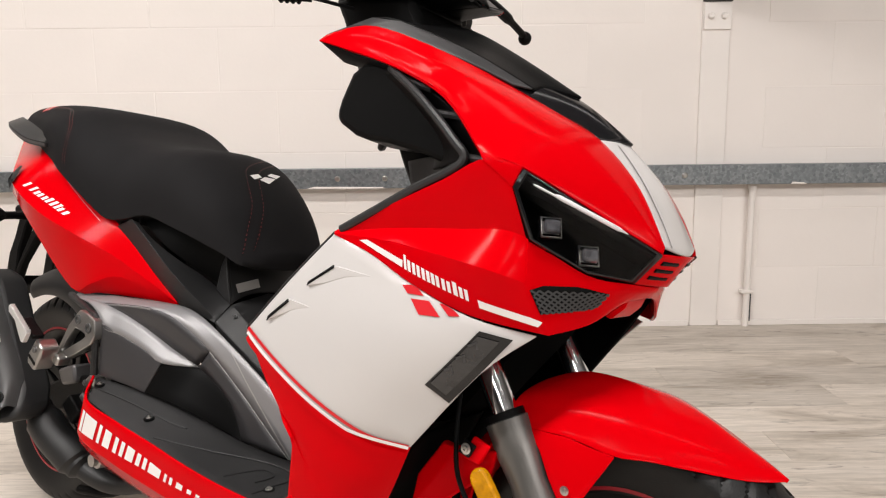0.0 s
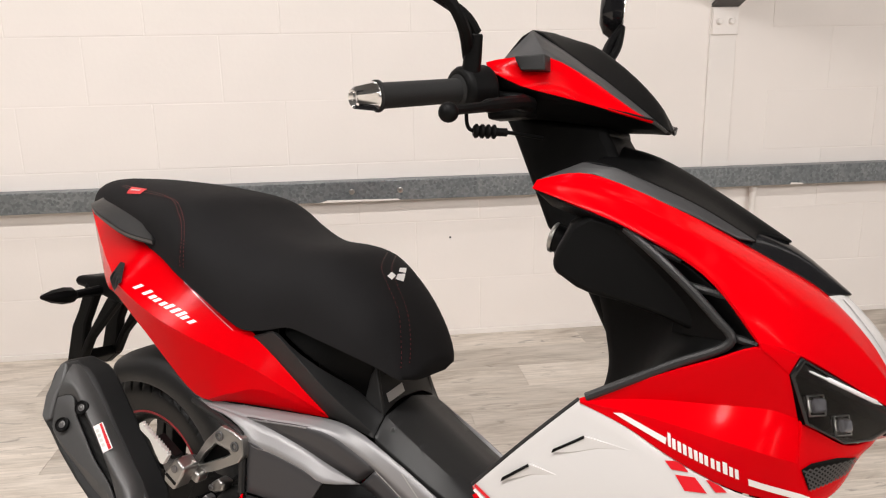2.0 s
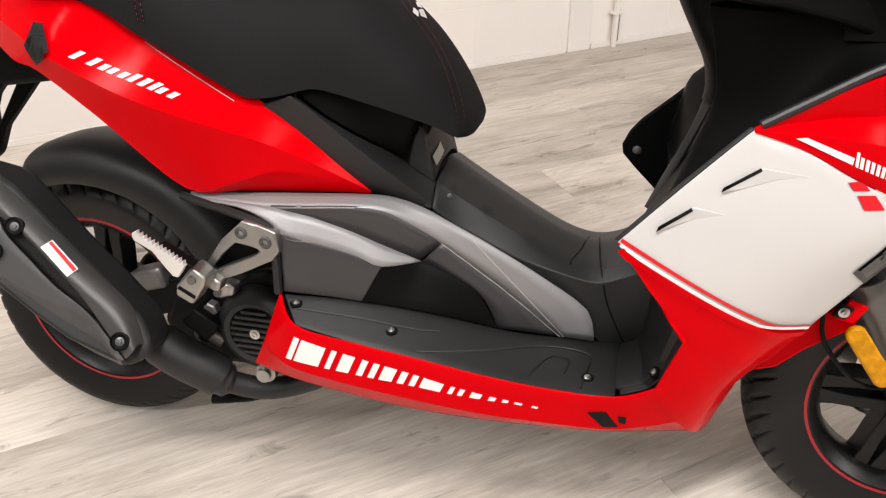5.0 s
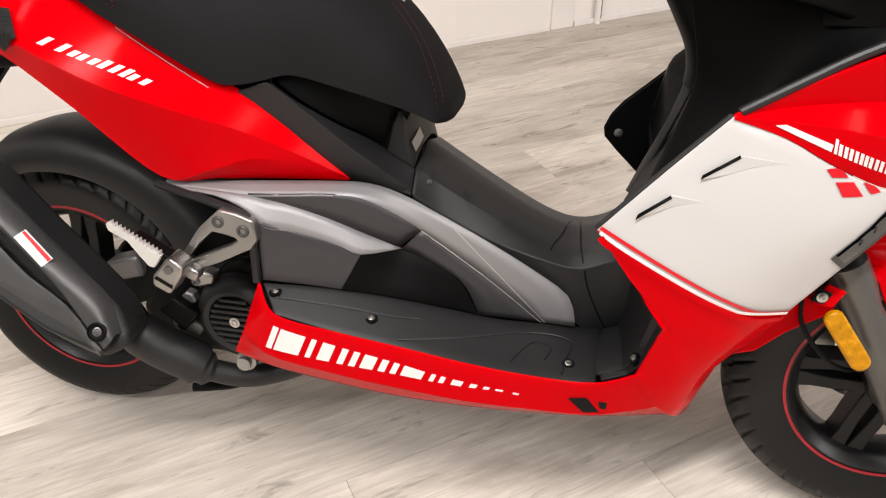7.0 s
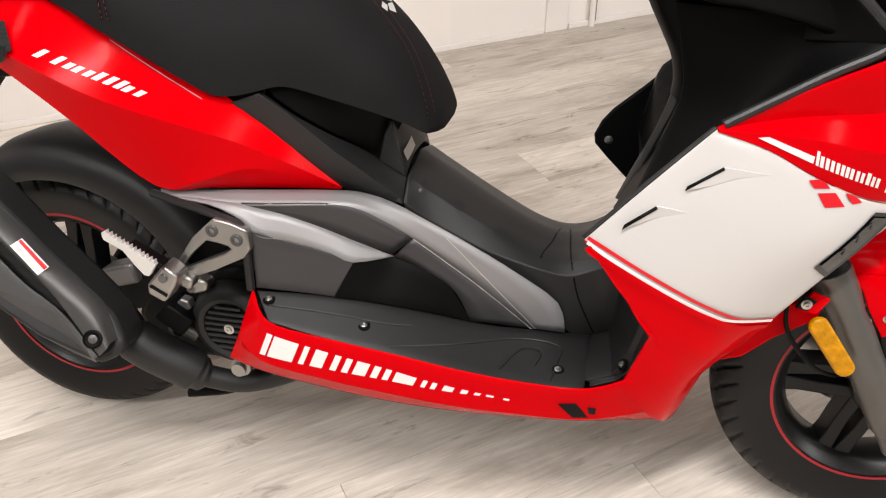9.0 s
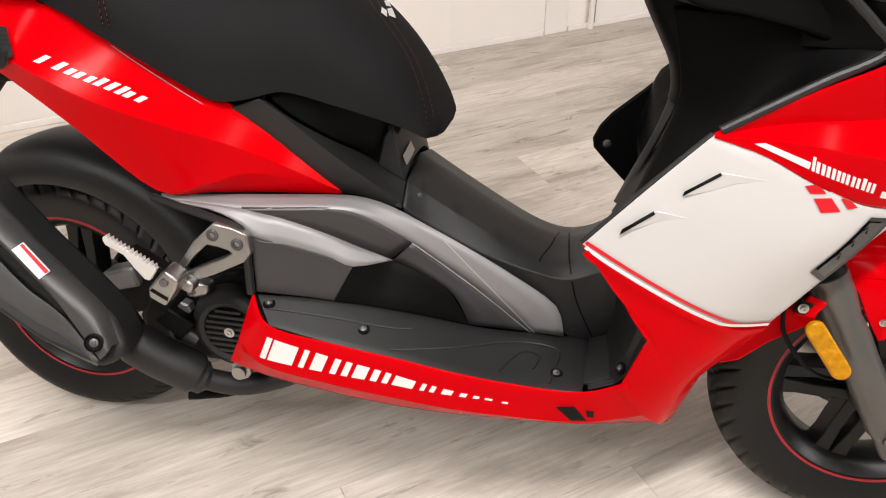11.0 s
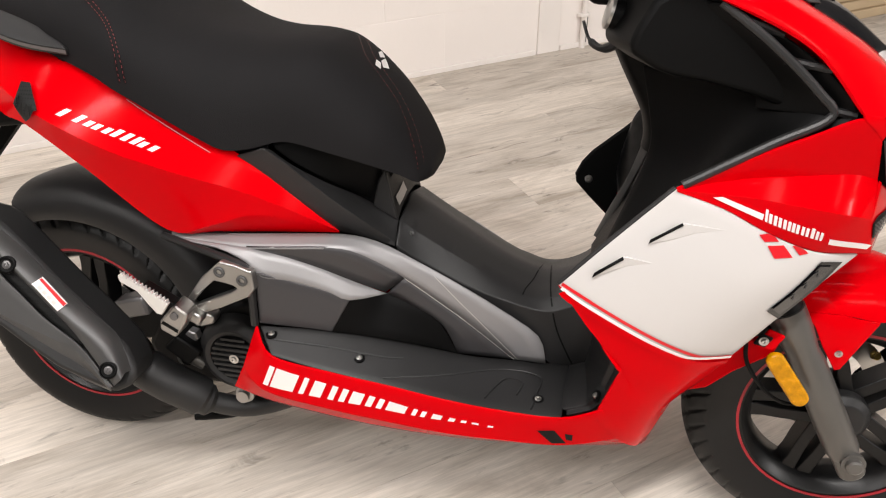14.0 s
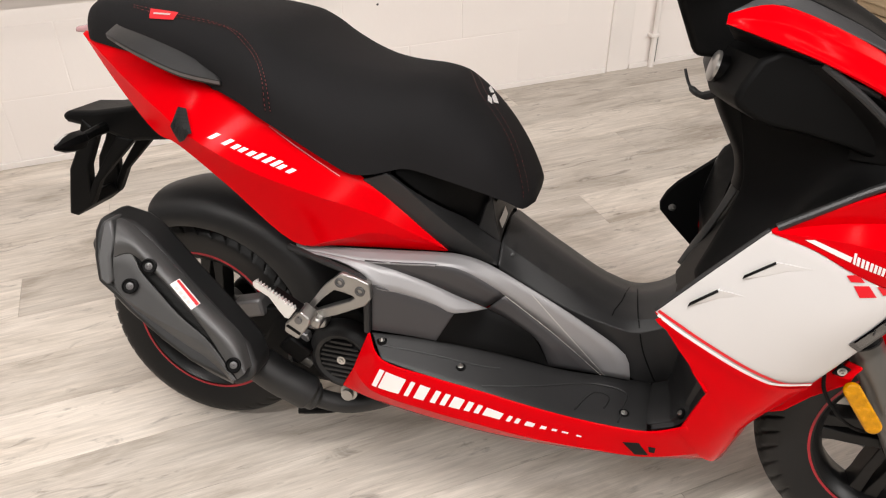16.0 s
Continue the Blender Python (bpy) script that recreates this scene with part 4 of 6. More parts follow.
part("bag_hook", tube_bm(spline([(0.880, -0.06, 0.784), (0.860, -0.045, 0.774), (0.842, -0.026, 0.782), (0.832, -0.011, 0.803)], 5), [0.0065] * 5 + [0.005] * 5 + [0.0022] * 6, 10), BLACK, scooter, "black bag hook")

# ---- floor board, tunnel and skirts ----
floor_in = [(0.405, -0.192, 0.369), (0.507, -0.167, 0.360), (0.60, -0.14, 0.340), (0.704, -0.117, 0.314), (0.79, -0.095, 0.302), (0.862, -0.088, 0.300)]
floor_out = [(0.433, -0.224, 0.341), (0.519, -0.223, 0.3245), (0.604, -0.216, 0.3095), (0.69, -0.215, 0.2975), (0.774, -0.208, 0.2865), (0.858, -0.208, 0.2885)]
mat_board = panel("floor_board", [floor_in, floor_out], BLACK, scooter, (0, -0.3, 1), 5, 6, False, label="black ribbed plastic floor board")
panel("foot_well", [
    [(0.862, -0.088, 0.300), (0.857, -0.15, 0.294), (0.858, -0.208, 0.2885)],
    [(0.885, -0.095, 0.315), (0.89, -0.155, 0.31), (0.89, -0.210, 0.304)],
    [(0.89, -0.10, 0.345), (0.905, -0.16, 0.345), (0.907, -0.222, 0.333)],
    [(0.893, -0.10, 0.39), (0.910, -0.165, 0.395), (0.927, -0.2375, 0.402)],
    [(0.890, -0.095, 0.43), (0.895, -0.165, 0.45), (0.885, -0.243, 0.455)],
    [(0.890, -0.085, 0.475), (0.880, -0.165, 0.495), (0.838, -0.246, 0.515)]], BLACK, scooter, (-1, -0.3, 0.3), 5, 4, False, label="black foot well panel", angle=50)
# the far side of the leg shield is cut back at its rear corner
for v in bpy.data.objects["foot_well"].data.vertices:
    if v.co.y < -0.20:
        v.co.y += 0.010
        v.co.x += 0.006
for twin in ("leg_shield_panel.001", "inner_leg_shield.001", "lower_leg_panel.001", "foot_well.001"):
    for v in bpy.data.objects[twin].data.vertices:
        if v.co.x < 0.93:
            v.co.x += (0.93 - v.co.x) * 0.8
            v.co.y -= 0.004
skirt_rows = [
    [(0.401, -0.199, 0.373), (0.433, -0.227, 0.342), (0.519, -0.226, 0.3255), (0.604, -0.219, 0.3105), (0.69, -0.218, 0.2985), (0.774, -0.211, 0.2875), (0.858, -0.211, 0.2895), (0.912, -0.220, 0.320)],
    [(0.375, -0.202, 0.300), (0.417, -0.224, 0.276), (0.508, -0.222, 0.258), (0.597, -0.214, 0.243), (0.687, -0.210, 0.234), (0.772, -0.200, 0.228), (0.862, -0.192, 0.228), (0.945, -0.19, 0.255)],
    [(0.348, -0.186, 0.246), (0.408, -0.190, 0.232), (0.500, -0.184, 0.214), (0.591, -0.176, 0.200), (0.68, -0.170, 0.195), (0.77, -0.158, 0.191), (0.86, -0.148, 0.192), (0.983, -0.136, 0.208)]]
skirt = panel("side_skirt", skirt_rows, RED, scooter, (0, -1, 0), 5, 4, False, label="glossy red side skirt with white bars", angle=12)
panel("belly_pan", [skirt_rows[2], [(x, 0, z - 0.012) for x, y, z in skirt_rows[2]], flip(skirt_rows[2])], MATTE, scooter, (0, 0, -1), 3, 4, True, both=False)
tunnel = [[(x, 0.0, z) for x, z in ((0.590, 0.528), (0.625, 0.507), (0.70, 0.462), (0.77, 0.425), (0.82, 0.415), (0.87, 0.436), (0.90, 0.47))]]
t1 = [(0.590, -0.076, 0.511), (0.625, -0.075, 0.490), (0.705, -0.072, 0.444), (0.775, -0.07, 0.410), (0.825, -0.068, 0.404), (0.872, -0.07, 0.424), (0.905, -0.08, 0.46)]
t2 = PP([(0.595, -0.128, 0.478), (0.64, -0.116, 0.447), (0.71, -0.114, 0.415), (0.775, -0.110, 0.395), (0.825, -0.104, 0.385), (0.87, -0.10, 0.40), (0.91, -0.12, 0.42)])[0]
t3 = PP([(0.602, -0.122, 0.445), (0.65, -0.114, 0.405), (0.735, -0.112, 0.36), (0.80, -0.106, 0.325), (0.845, -0.100, 0.290), (0.885, -0.10, 0.30), (0.925, -0.13, 0.36)])[0]
panel("tunnel_cover", [t3, t2, t1, tunnel[0], flip(t1), flip(t2), flip(t3)], BLACK, scooter, (0, 0, 1), 5, 3, False, both=False, label="black grained plastic tunnel cover", angle=24)

# ---- rear body ----
sil_top = [(0.260, -0.1580, 0.4917), (0.330, -0.1580, 0.4968), (0.380, -0.1580, 0.5015), (0.410, -0.1531, 0.5026), (0.447, -0.1451, 0.5032), (0.491, -0.1356, 0.5036), (0.535, -0.1264, 0.5016), (0.580, -0.1198, 0.4882), (0.634, -0.1170, 0.4614), (0.689, -0.1151, 0.4331), (0.753, -0.1107, 0.3957), (0.812, -0.1029, 0.3524), (0.826, -0.0991, 0.3045)]
sil_ridge = [(0.653, -0.116, 0.4437), (0.69, -0.1129, 0.4065), (0.725, -0.1105, 0.371), (0.756, -0.1067, 0.3379), (0.784, -0.1019, 0.3057)]
band_top = [(0.264, -0.1659, 0.4876), (0.340, -0.1780, 0.4913), (0.388, -0.1794, 0.4895), (0.420, -0.1787, 0.4920), (0.458, -0.1761, 0.4952), (0.501, -0.1662, 0.4957), (0.536, -0.1570, 0.4909), (0.570, -0.1414, 0.4704), (0.610, -0.1272, 0.4405), (0.644, -0.1216, 0.4155), (0.692, -0.1156, 0.3801), (0.732, -0.1113, 0.3482), (0.778, -0.0996, 0.3054)]
band_fold = [(0.262, -0.1635, 0.4849), (0.338, -0.1758, 0.4879), (0.387, -0.1770, 0.4852), (0.413, -0.1747, 0.4838), (0.440, -0.1725, 0.4784), (0.475, -0.1642, 0.4657), (0.503, -0.1559, 0.4529), (0.539, -0.1440, 0.4341), (0.580, -0.1258, 0.4126), (0.628, -0.1199, 0.4055), (0.672, -0.1179, 0.3779), (0.705, -0.1154, 0.3477), (0.734, -0.1088, 0.3102)]
band_low = [(0.266, -0.1698, 0.4859), (0.343, -0.1852, 0.4880), (0.392, -0.1912, 0.4713), (0.414, -0.1914, 0.4502), (0.443, -0.1848, 0.4464), (0.475, -0.1774, 0.4376), (0.507, -0.1699, 0.4263), (0.536, -0.1632, 0.4131), (0.583, -0.1260, 0.4105), (0.613, -0.1252, 0.3989), (0.657, -0.1235, 0.3754), (0.676, -0.1218, 0.3528), (0.692, -0.1189, 0.3166)]
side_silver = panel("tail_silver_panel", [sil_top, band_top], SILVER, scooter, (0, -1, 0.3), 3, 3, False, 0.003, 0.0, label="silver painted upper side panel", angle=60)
# the light along two creases, drawn as bright lines
line_on("panel_groove", sil_ridge, 0.0010, PLATEALU, side_silver, side_silver, "thin bright sheen line painted along a panel crease", lift=0.0012)
line_on("panel_groove", band_top[8:], 0.0010, PLATEALU, side_silver, side_silver, "thin bright sheen line painted along a panel crease", lift=0.0012)
# band and foot of the same silver panel, their shade put into the colour
side_band = panel("tail_slate_panel", [band_top[2:9], band_top[2:3] + band_fold[3:9]], SLATE_AND_SHADE, scooter, (0, -1, 0.3), 3, 3, False, 0.003, 0.0, label="recessed band of the silver side panel, its shade painted dark slate", angle=60)
panel("slate_foot", [band_top[8:], band_low[8:]], SLATE_AND_SHADE, side_band, (0, -1, 0.3), 3, 3, False, 0.003, 0.0, angle=9)
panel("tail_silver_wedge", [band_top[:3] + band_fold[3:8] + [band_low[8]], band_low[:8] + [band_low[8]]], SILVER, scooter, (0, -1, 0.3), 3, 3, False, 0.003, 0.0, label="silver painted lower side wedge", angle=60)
dark_low = [(0.404, -0.1915, 0.3720), (0.4455, -0.1853, 0.3690), (0.4756, -0.1797, 0.3660), (0.5092, -0.1719, 0.3604)]
panel("tail_dark_panel", [[(0.404, -0.1930, 0.4590), (0.443, -0.1848, 0.4464), (0.490, -0.1737, 0.4322), (0.536, -0.1632, 0.4131)], dark_low], SLATE_AND_SHADE, scooter, (0, -1, 0), 4, 4, False, label="dark slate lower side panel")
part("panel_edge", tube_bm(spline([(0.25, -0.165, 0.487), (0.35, -0.189, 0.476), (0.395, -0.196, 0.462), (0.3985, -0.197, 0.42), (0.3985, -0.196, 0.372)], 5), 0.006, 8), BLACK, scooter)
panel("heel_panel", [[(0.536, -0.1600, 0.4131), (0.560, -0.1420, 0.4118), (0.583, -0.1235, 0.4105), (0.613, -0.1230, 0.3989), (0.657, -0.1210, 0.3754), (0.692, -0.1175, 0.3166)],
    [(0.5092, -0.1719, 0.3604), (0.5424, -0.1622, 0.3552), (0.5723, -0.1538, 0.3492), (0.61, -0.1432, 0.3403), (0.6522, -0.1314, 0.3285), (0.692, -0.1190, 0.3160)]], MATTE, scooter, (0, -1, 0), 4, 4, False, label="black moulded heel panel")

tail_rows = PP(
    [(-0.150, -0.112, 0.785), (0.0, -0.158, 0.777), (0.10, -0.187, 0.757), (0.163, -0.201, 0.735), (0.237, -0.205, 0.699), (0.311, -0.198, 0.657), (0.385, -0.186, 0.613), (0.45, -0.167, 0.562), (0.512, -0.143, 0.497)],
    [(-0.153, -0.116, 0.780), (-0.03, -0.180, 0.725), (0.06, -0.225, 0.690), (0.13, -0.252, 0.662), (0.22, -0.248, 0.622), (0.31, -0.230, 0.592), (0.39, -0.203, 0.565), (0.45, -0.177, 0.535), (0.513, -0.143, 0.496)],
    [(-0.152, -0.114, 0.776), (-0.06, -0.160, 0.708), (0.035, -0.209, 0.654), (0.09, -0.2285, 0.642), (0.17, -0.225, 0.585), (0.266, -0.194, 0.492), (0.34, -0.199, 0.508), (0.41, -0.188, 0.527), (0.512, -0.142, 0.496)],
    [(-0.150, -0.108, 0.775), (-0.058, -0.155, 0.706), (0.036, -0.203, 0.652), (0.09, -0.223, 0.640), (0.17, -0.219, 0.583), (0.266, -0.190, 0.491), (0.34, -0.180, 0.492), (0.42, -0.166, 0.495), (0.512, -0.1415, 0.494)])
tail = panel("tail_panel", tail_rows, RED, scooter, (0, -1, 0), 5, 4, False, label="glossy red tail panel", angle=14)
ua = [(0.371, -0.162, 0.618), (0.403, -0.155, 0.597), (0.437, -0.146, 0.567), (0.472, -0.135, 0.536), (0.505, -0.122, 0.505), (0.535, -0.120, 0.500), (0.590, -0.108, 0.482)]
ub = [(0.417, -0.160, 0.635), (0.445, -0.156, 0.615), (0.475, -0.150, 0.589), (0.511, -0.143, 0.559), (0.542, -0.134, 0.534), (0.564, -0.120, 0.512), (0.590, -0.104, 0.486)]
uc = [(0.423, -0.150, 0.631), (0.447, -0.145, 0.612), (0.472, -0.135, 0.594), (0.498, -0.115, 0.573), (0.525, -0.090, 0.552), (0.550, -0.074, 0.532), (0.588, -0.077, 0.510)]
us = [(0.373, -0.162, 0.627), (0.414, -0.146, 0.645), (0.445, -0.136, 0.650), (0.470, -0.126, 0.648), (0.511, -0.112, 0.638), (0.545, -0.098, 0.618), (0.584, -0.070, 0.595)]
panel("under_seat_panel", [ua, ub, uc], BLACK, scooter, (0, -1, 0.3), 4, 3, False, label="black grained panel below the seat", angle=15)
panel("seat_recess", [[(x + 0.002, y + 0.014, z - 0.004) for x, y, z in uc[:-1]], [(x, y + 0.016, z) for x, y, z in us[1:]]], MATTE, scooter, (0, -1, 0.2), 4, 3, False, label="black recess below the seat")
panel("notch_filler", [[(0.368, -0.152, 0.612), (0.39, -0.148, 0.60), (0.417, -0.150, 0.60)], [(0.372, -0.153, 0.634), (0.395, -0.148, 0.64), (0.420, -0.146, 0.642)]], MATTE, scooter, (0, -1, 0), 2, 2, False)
seat_bridge = panel("seat_bridge", [[(0.566, y, z0), (0.575, y, z1), (0.588, y, z2)] for y, z0, z1, z2 in ((-0.076, 0.588, 0.550, 0.511), (-0.04, 0.598, 0.562, 0.526), (0, 0.600, 0.564, 0.529), (0.04, 0.598, 0.562, 0.526), (0.076, 0.588, 0.550, 0.511))], BLACK, scooter, (1, 0, 0.3), 4, 3, True, both=False, label="black panel between seat and tunnel")
for lo, hi in ((-0.0785, -0.070), (0.070, 0.0785)):
    part("bridge_cheek", prism_bm([(0.549, 0.531), (0.588, 0.510), (0.577, 0.549), (0.568, 0.590), (0.558, 0.572)], lo, hi), BLACK, scooter, bevel=0.002)
part("seat_core", prism_bm([(0.44, 0.52), (0.562, 0.508), (0.580, 0.522), (0.568, 0.570), (0.560, 0.608), (0.52, 0.632), (0.44, 0.64)], -0.066, 0.066), MATTE, scooter, "black inner box below the seat", bevel=0.004)
part("tunnel_core", prism_bm([(0.50, 0.44), (0.62, 0.43), (0.62, 0.478), (0.592, 0.502), (0.577, 0.514), (0.50, 0.516)], -0.070, 0.070), MATTE, scooter, bevel=0.003)
part("side_core", prism_bm([(0.28, 0.478), (0.50, 0.486), (0.56, 0.478), (0.61, 0.448), (0.70, 0.392), (0.68, 0.36), (0.56, 0.40), (0.32, 0.44)], -0.088, 0.088), MATTE, scooter, bevel=0.004)
part("tail_core", prism_bm([(-0.12, 0.765), (0.15, 0.73), (0.38, 0.60), (0.5, 0.5), (0.28, 0.50), (0.10, 0.64), (-0.06, 0.71)], -0.07, 0.07), MATTE, scooter, bevel=0.01)

stations = [(-0.155, 0.812, 0.797, 0.05), (-0.148, 0.830, 0.787, 0.075), (-0.13, 0.846, 0.780, 0.095), (-0.09, 0.8545, 0.777, 0.110), (0.0, 0.855, 0.770, 0.135), (0.07, 0.852, 0.760, 0.158), (0.13, 0.847, 0.748, 0.177),
    (0.19, 0.840, 0.728, 0.188), (0.222, 0.828, 0.711, 0.192), (0.255, 0.808, 0.694, 0.192), (0.30, 0.788, 0.669, 0.189), (0.335, 0.778, 0.648, 0.183), (0.365, 0.773, 0.632, 0.175), (0.40, 0.770, 0.634, 0.167), (0.441, 0.770, 0.644, 0.155),
    (0.47, 0.767, 0.640, 0.150), (0.495, 0.759, 0.633, 0.146), (0.53, 0.734, 0.622, 0.137), (0.565, 0.700, 0.609, 0.125), (0.597, 0.658, 0.594, 0.108), (0.620, 0.620, 0.578, 0.088), (0.633, 0.598, 0.580, 0.055)]
line = spline([(a, b, 0) for a, b, c, d in stations], 3)
line2 = spline([(a, c, d) for a, b, c, d in stations], 3)
bm = bmesh.new()
rings = []
for p, q in zip(line, line2):
    ring = []
    for k in range(25):
        a = math.pi * k / 24
        cy, sz = math.cos(a), math.sin(a)
        e = 0.60 + 0.16 * min(1.0, max(0.0, (p.x - 0.15) / 0.4))
        y = q.z * (abs(cy) ** e) * (1 if cy > 0 else -1)
        ring.append(bm.verts.new((p.x, y, q.y + (p.y - q.y) * (max(0.0, sz) ** e))))
    for k in range(1, 6):
        ring.append(bm.verts.new((p.x, -q.z * (1 - k / 3) * 0.97, q.y - 0.007)))
    rings.append(ring)
for a, b in zip(rings, rings[1:]):
    for k in range(len(a)):
        j = (k + 1) % len(a)
        bm.faces.new((a[k], a[j], b[j], b[k]))
bm.faces.new(rings[0])
bm.faces.new(rings[-1][::-1])
bmesh.ops.recalc_face_normals(bm, faces=bm.faces)
seat = part("seat", bm, FABRIC, scooter, "black stitched vinyl dual seat", angle=50)

# grab rails
grab = [(-0.045, -0.135, 0.818), (-0.02, -0.150, 0.816), (0.033, -0.165, 0.808), (0.09, -0.170, 0.792), (0.140, -0.172, 0.772)]
grab2 = [(-0.050, -0.158, 0.806), (-0.02, -0.176, 0.801), (0.033, -0.193, 0.789), (0.10, -0.196, 0.768), (0.163, -0.190, 0.7595)]
grab3 = [(-0.046, -0.160, 0.799), (-0.015, -0.176, 0.793), (0.036, -0.191, 0.779), (0.10, -0.193, 0.758), (0.163, -0.188, 0.7505)]
rail_top = panel("grab_rail", [grab, grab2, grab3], BLACK, scooter, (0, -0.6, 0.7), 5, 2, False, 0.008, 0.002, label="black passenger grab rail", angle=20)
line_on("rail_edge", spline([(-0.02, -0.176, 0.797), (0.033, -0.193, 0.784), (0.10, -0.1955, 0.764), (0.163, -0.19, 0.755)], 5), 0.005, GUN, rail_top, rail_top, "lighter grey band along the rail edge", lift=0.0008)
for s in (-1, 1):
    for x, y, z in ((0.145, 0.172, 0.748),):
        part("grab_stay", tube_bm([(x, s * y, z), (x - 0.01, s * (y - 0.04), z - 0.03)], 0.009, 8), MATTE, scooter)

# tail lamp, plate holder and rear indicators
part("tail_lamp", prism_bm([(-0.203, 0.779), (-0.201, 0.789), (-0.178, 0.793), (-0.13, 0.79), (-0.14, 0.76), (-0.178, 0.781)], -0.045, 0.045), TAILLENS, scooter, "pale pink tail lamp", bevel=0.004)
holder = part("plate_holder", prism_bm([(-0.262, 0.622), (-0.25, 0.634), (-0.19, 0.640), (-0.12, 0.655), (-0.06, 0.668), (0.03, 0.645), (-0.02, 0.605), (-0.12, 0.590), (-0.19, 0.606), (-0.25, 0.612)], -0.05, 0.05), MATTE, scooter, "black number plate holder", bevel=0.01, segments=3)
for lo, hi in ((-0.052, -0.032), (0.032, 0.052)):
    part("holder_arm", prism_bm([(-0.215, 0.625), (-0.185, 0.60), (-0.218, 0.53), (-0.225, 0.45), (-0.262, 0.422), (-0.280, 0.425), (-0.262, 0.52), (-0.240, 0.56)], lo, hi), MATTE, holder, bevel=0.004)
    part("holder_arm", prism_bm([(-0.145, 0.60), (-0.11, 0.595), (-0.20, 0.50), (-0.225, 0.45), (-0.235, 0.46), (-0.215, 0.50)], lo, hi), MATTE, holder, bevel=0.004)
part("holder_plate", prism_bm([(-0.262, 0.422), (-0.225, 0.45), (-0.232, 0.47), (-0.268, 0.455)], -0.032, 0.032), MATTE, holder, bevel=0.003)
for s in (-1, 1):
    part("indicator_stalk", tube_bm([(-0.17, s * 0.04, 0.612), (-0.168, s * 0.085, 0.611), (-0.166, s * 0.112, 0.609)], [0.012, 0.009, 0.009], 10), MATTE, holder)
    axis = Vector((0.10, s * 1.0, 0.06))
    lens = lathe_bm([(0, 0.010), (0.010, 0.0165), (0.030, 0.0175), (0.055, 0.013), (0.078, 0.004), (0.080, 0)], axis, (-0.166, s * 0.110, 0.609), 8)
    lamp = part("rear_indicator", lens, MATTE, holder, "black rear indicator with a pale lens")
    tip = [Vector((-0.166, s * 0.110, 0.609)) + axis * d + Vector((-0.003, 0, 0.0135 - d * 0.11)) for d in (0.026, 0.05, 0.074)]
    part("indicator_lens", tube_bm(tip, [0.005, 0.006, 0.002], 8), PLATEALU, lamp, "clear indicator lens")

# rear mudguard
mg = [radians(17 + 99 * k / 9) for k in range(10)]
rows = []
for y, r in ((-0.086, 0.226), (-0.091, 0.243), (-0.080, 0.268), (-0.045, 0.283), (0, 0.288), (0.045, 0.283), (0.080, 0.268), (0.091, 0.243), (0.086, 0.226)):
    rows.append([(0.04 + q * math.cos(a), y, 0.235 + q * math.sin(a)) for k, a in enumerate(mg) for q in [r - (0.026 * (1 - k / 9) if r < 0.23 else 0.0)]])
panel("rear_mudguard", rows, BLACK, scooter, (0, 0, 1), 3, 3, True, both=False, thick=0.005, label="matte black rear mudguard")

# exhaust
def lean(x, z):
    """Sideways place of the silencer's leaning outer face."""
    return -0.206 + 0.271 * (x - 0.013) + 0.547 * (z - 0.435)


def leaning(outline, lo, hi):
    """A plate that lies on the silencer's face, lo to hi further out being negative."""
    bm = prism_bm(outline, lo, hi)
    for v in bm.verts:
        v.co.y += lean(v.co.x, v.co.z)
    return bm


body_line = [(-0.098, 0.492), (-0.087, 0.502), (-0.040, 0.490), (-0.018, 0.478), (0.022, 0.445), (0.073, 0.401), (0.134, 0.352), (0.186, 0.308), (0.207, 0.275), (0.203, 0.256), (0.180, 0.246), (0.150, 0.258), (0.094, 0.281), (0.040, 0.313), (-0.014, 0.349), (-0.052, 0.378), (-0.082, 0.398), (-0.096, 0.438), (-0.102, 0.475)]
muffler = part("exhaust_muffler", leaning(body_line, 0.016, 0.075), EXHAUST, scooter, "matte black exhaust silencer with a heat shield", bevel=0.012, segments=3)
sh = [[(-0.085, -0.154, 0.496), (-0.052, -0.149, 0.489), (-0.002, -0.154, 0.455), (0.060, -0.166, 0.402), (0.122, -0.175, 0.353), (0.176, -0.185, 0.308), (0.201, -0.200, 0.267)],
    [(-0.061, -0.187, 0.495), (-0.035, -0.186, 0.485), (0.006, -0.190, 0.456), (0.061, -0.199, 0.412), (0.116, -0.208, 0.369), (0.170, -0.217, 0.326), (0.198, -0.233, 0.282)],
    [(-0.050, -0.212, 0.472), (-0.026, -0.207, 0.469), (0.010, -0.212, 0.443), (0.060, -0.221, 0.402), (0.111, -0.229, 0.361), (0.168, -0.237, 0.318), (0.198, -0.251, 0.280)],
    [(-0.053, -0.219, 0.443), (-0.024, -0.209, 0.449), (0.019, -0.212, 0.421), (0.061, -0.219, 0.387), (0.102, -0.227, 0.352), (0.132, -0.235, 0.323), (0.184, -0.252, 0.266)]]
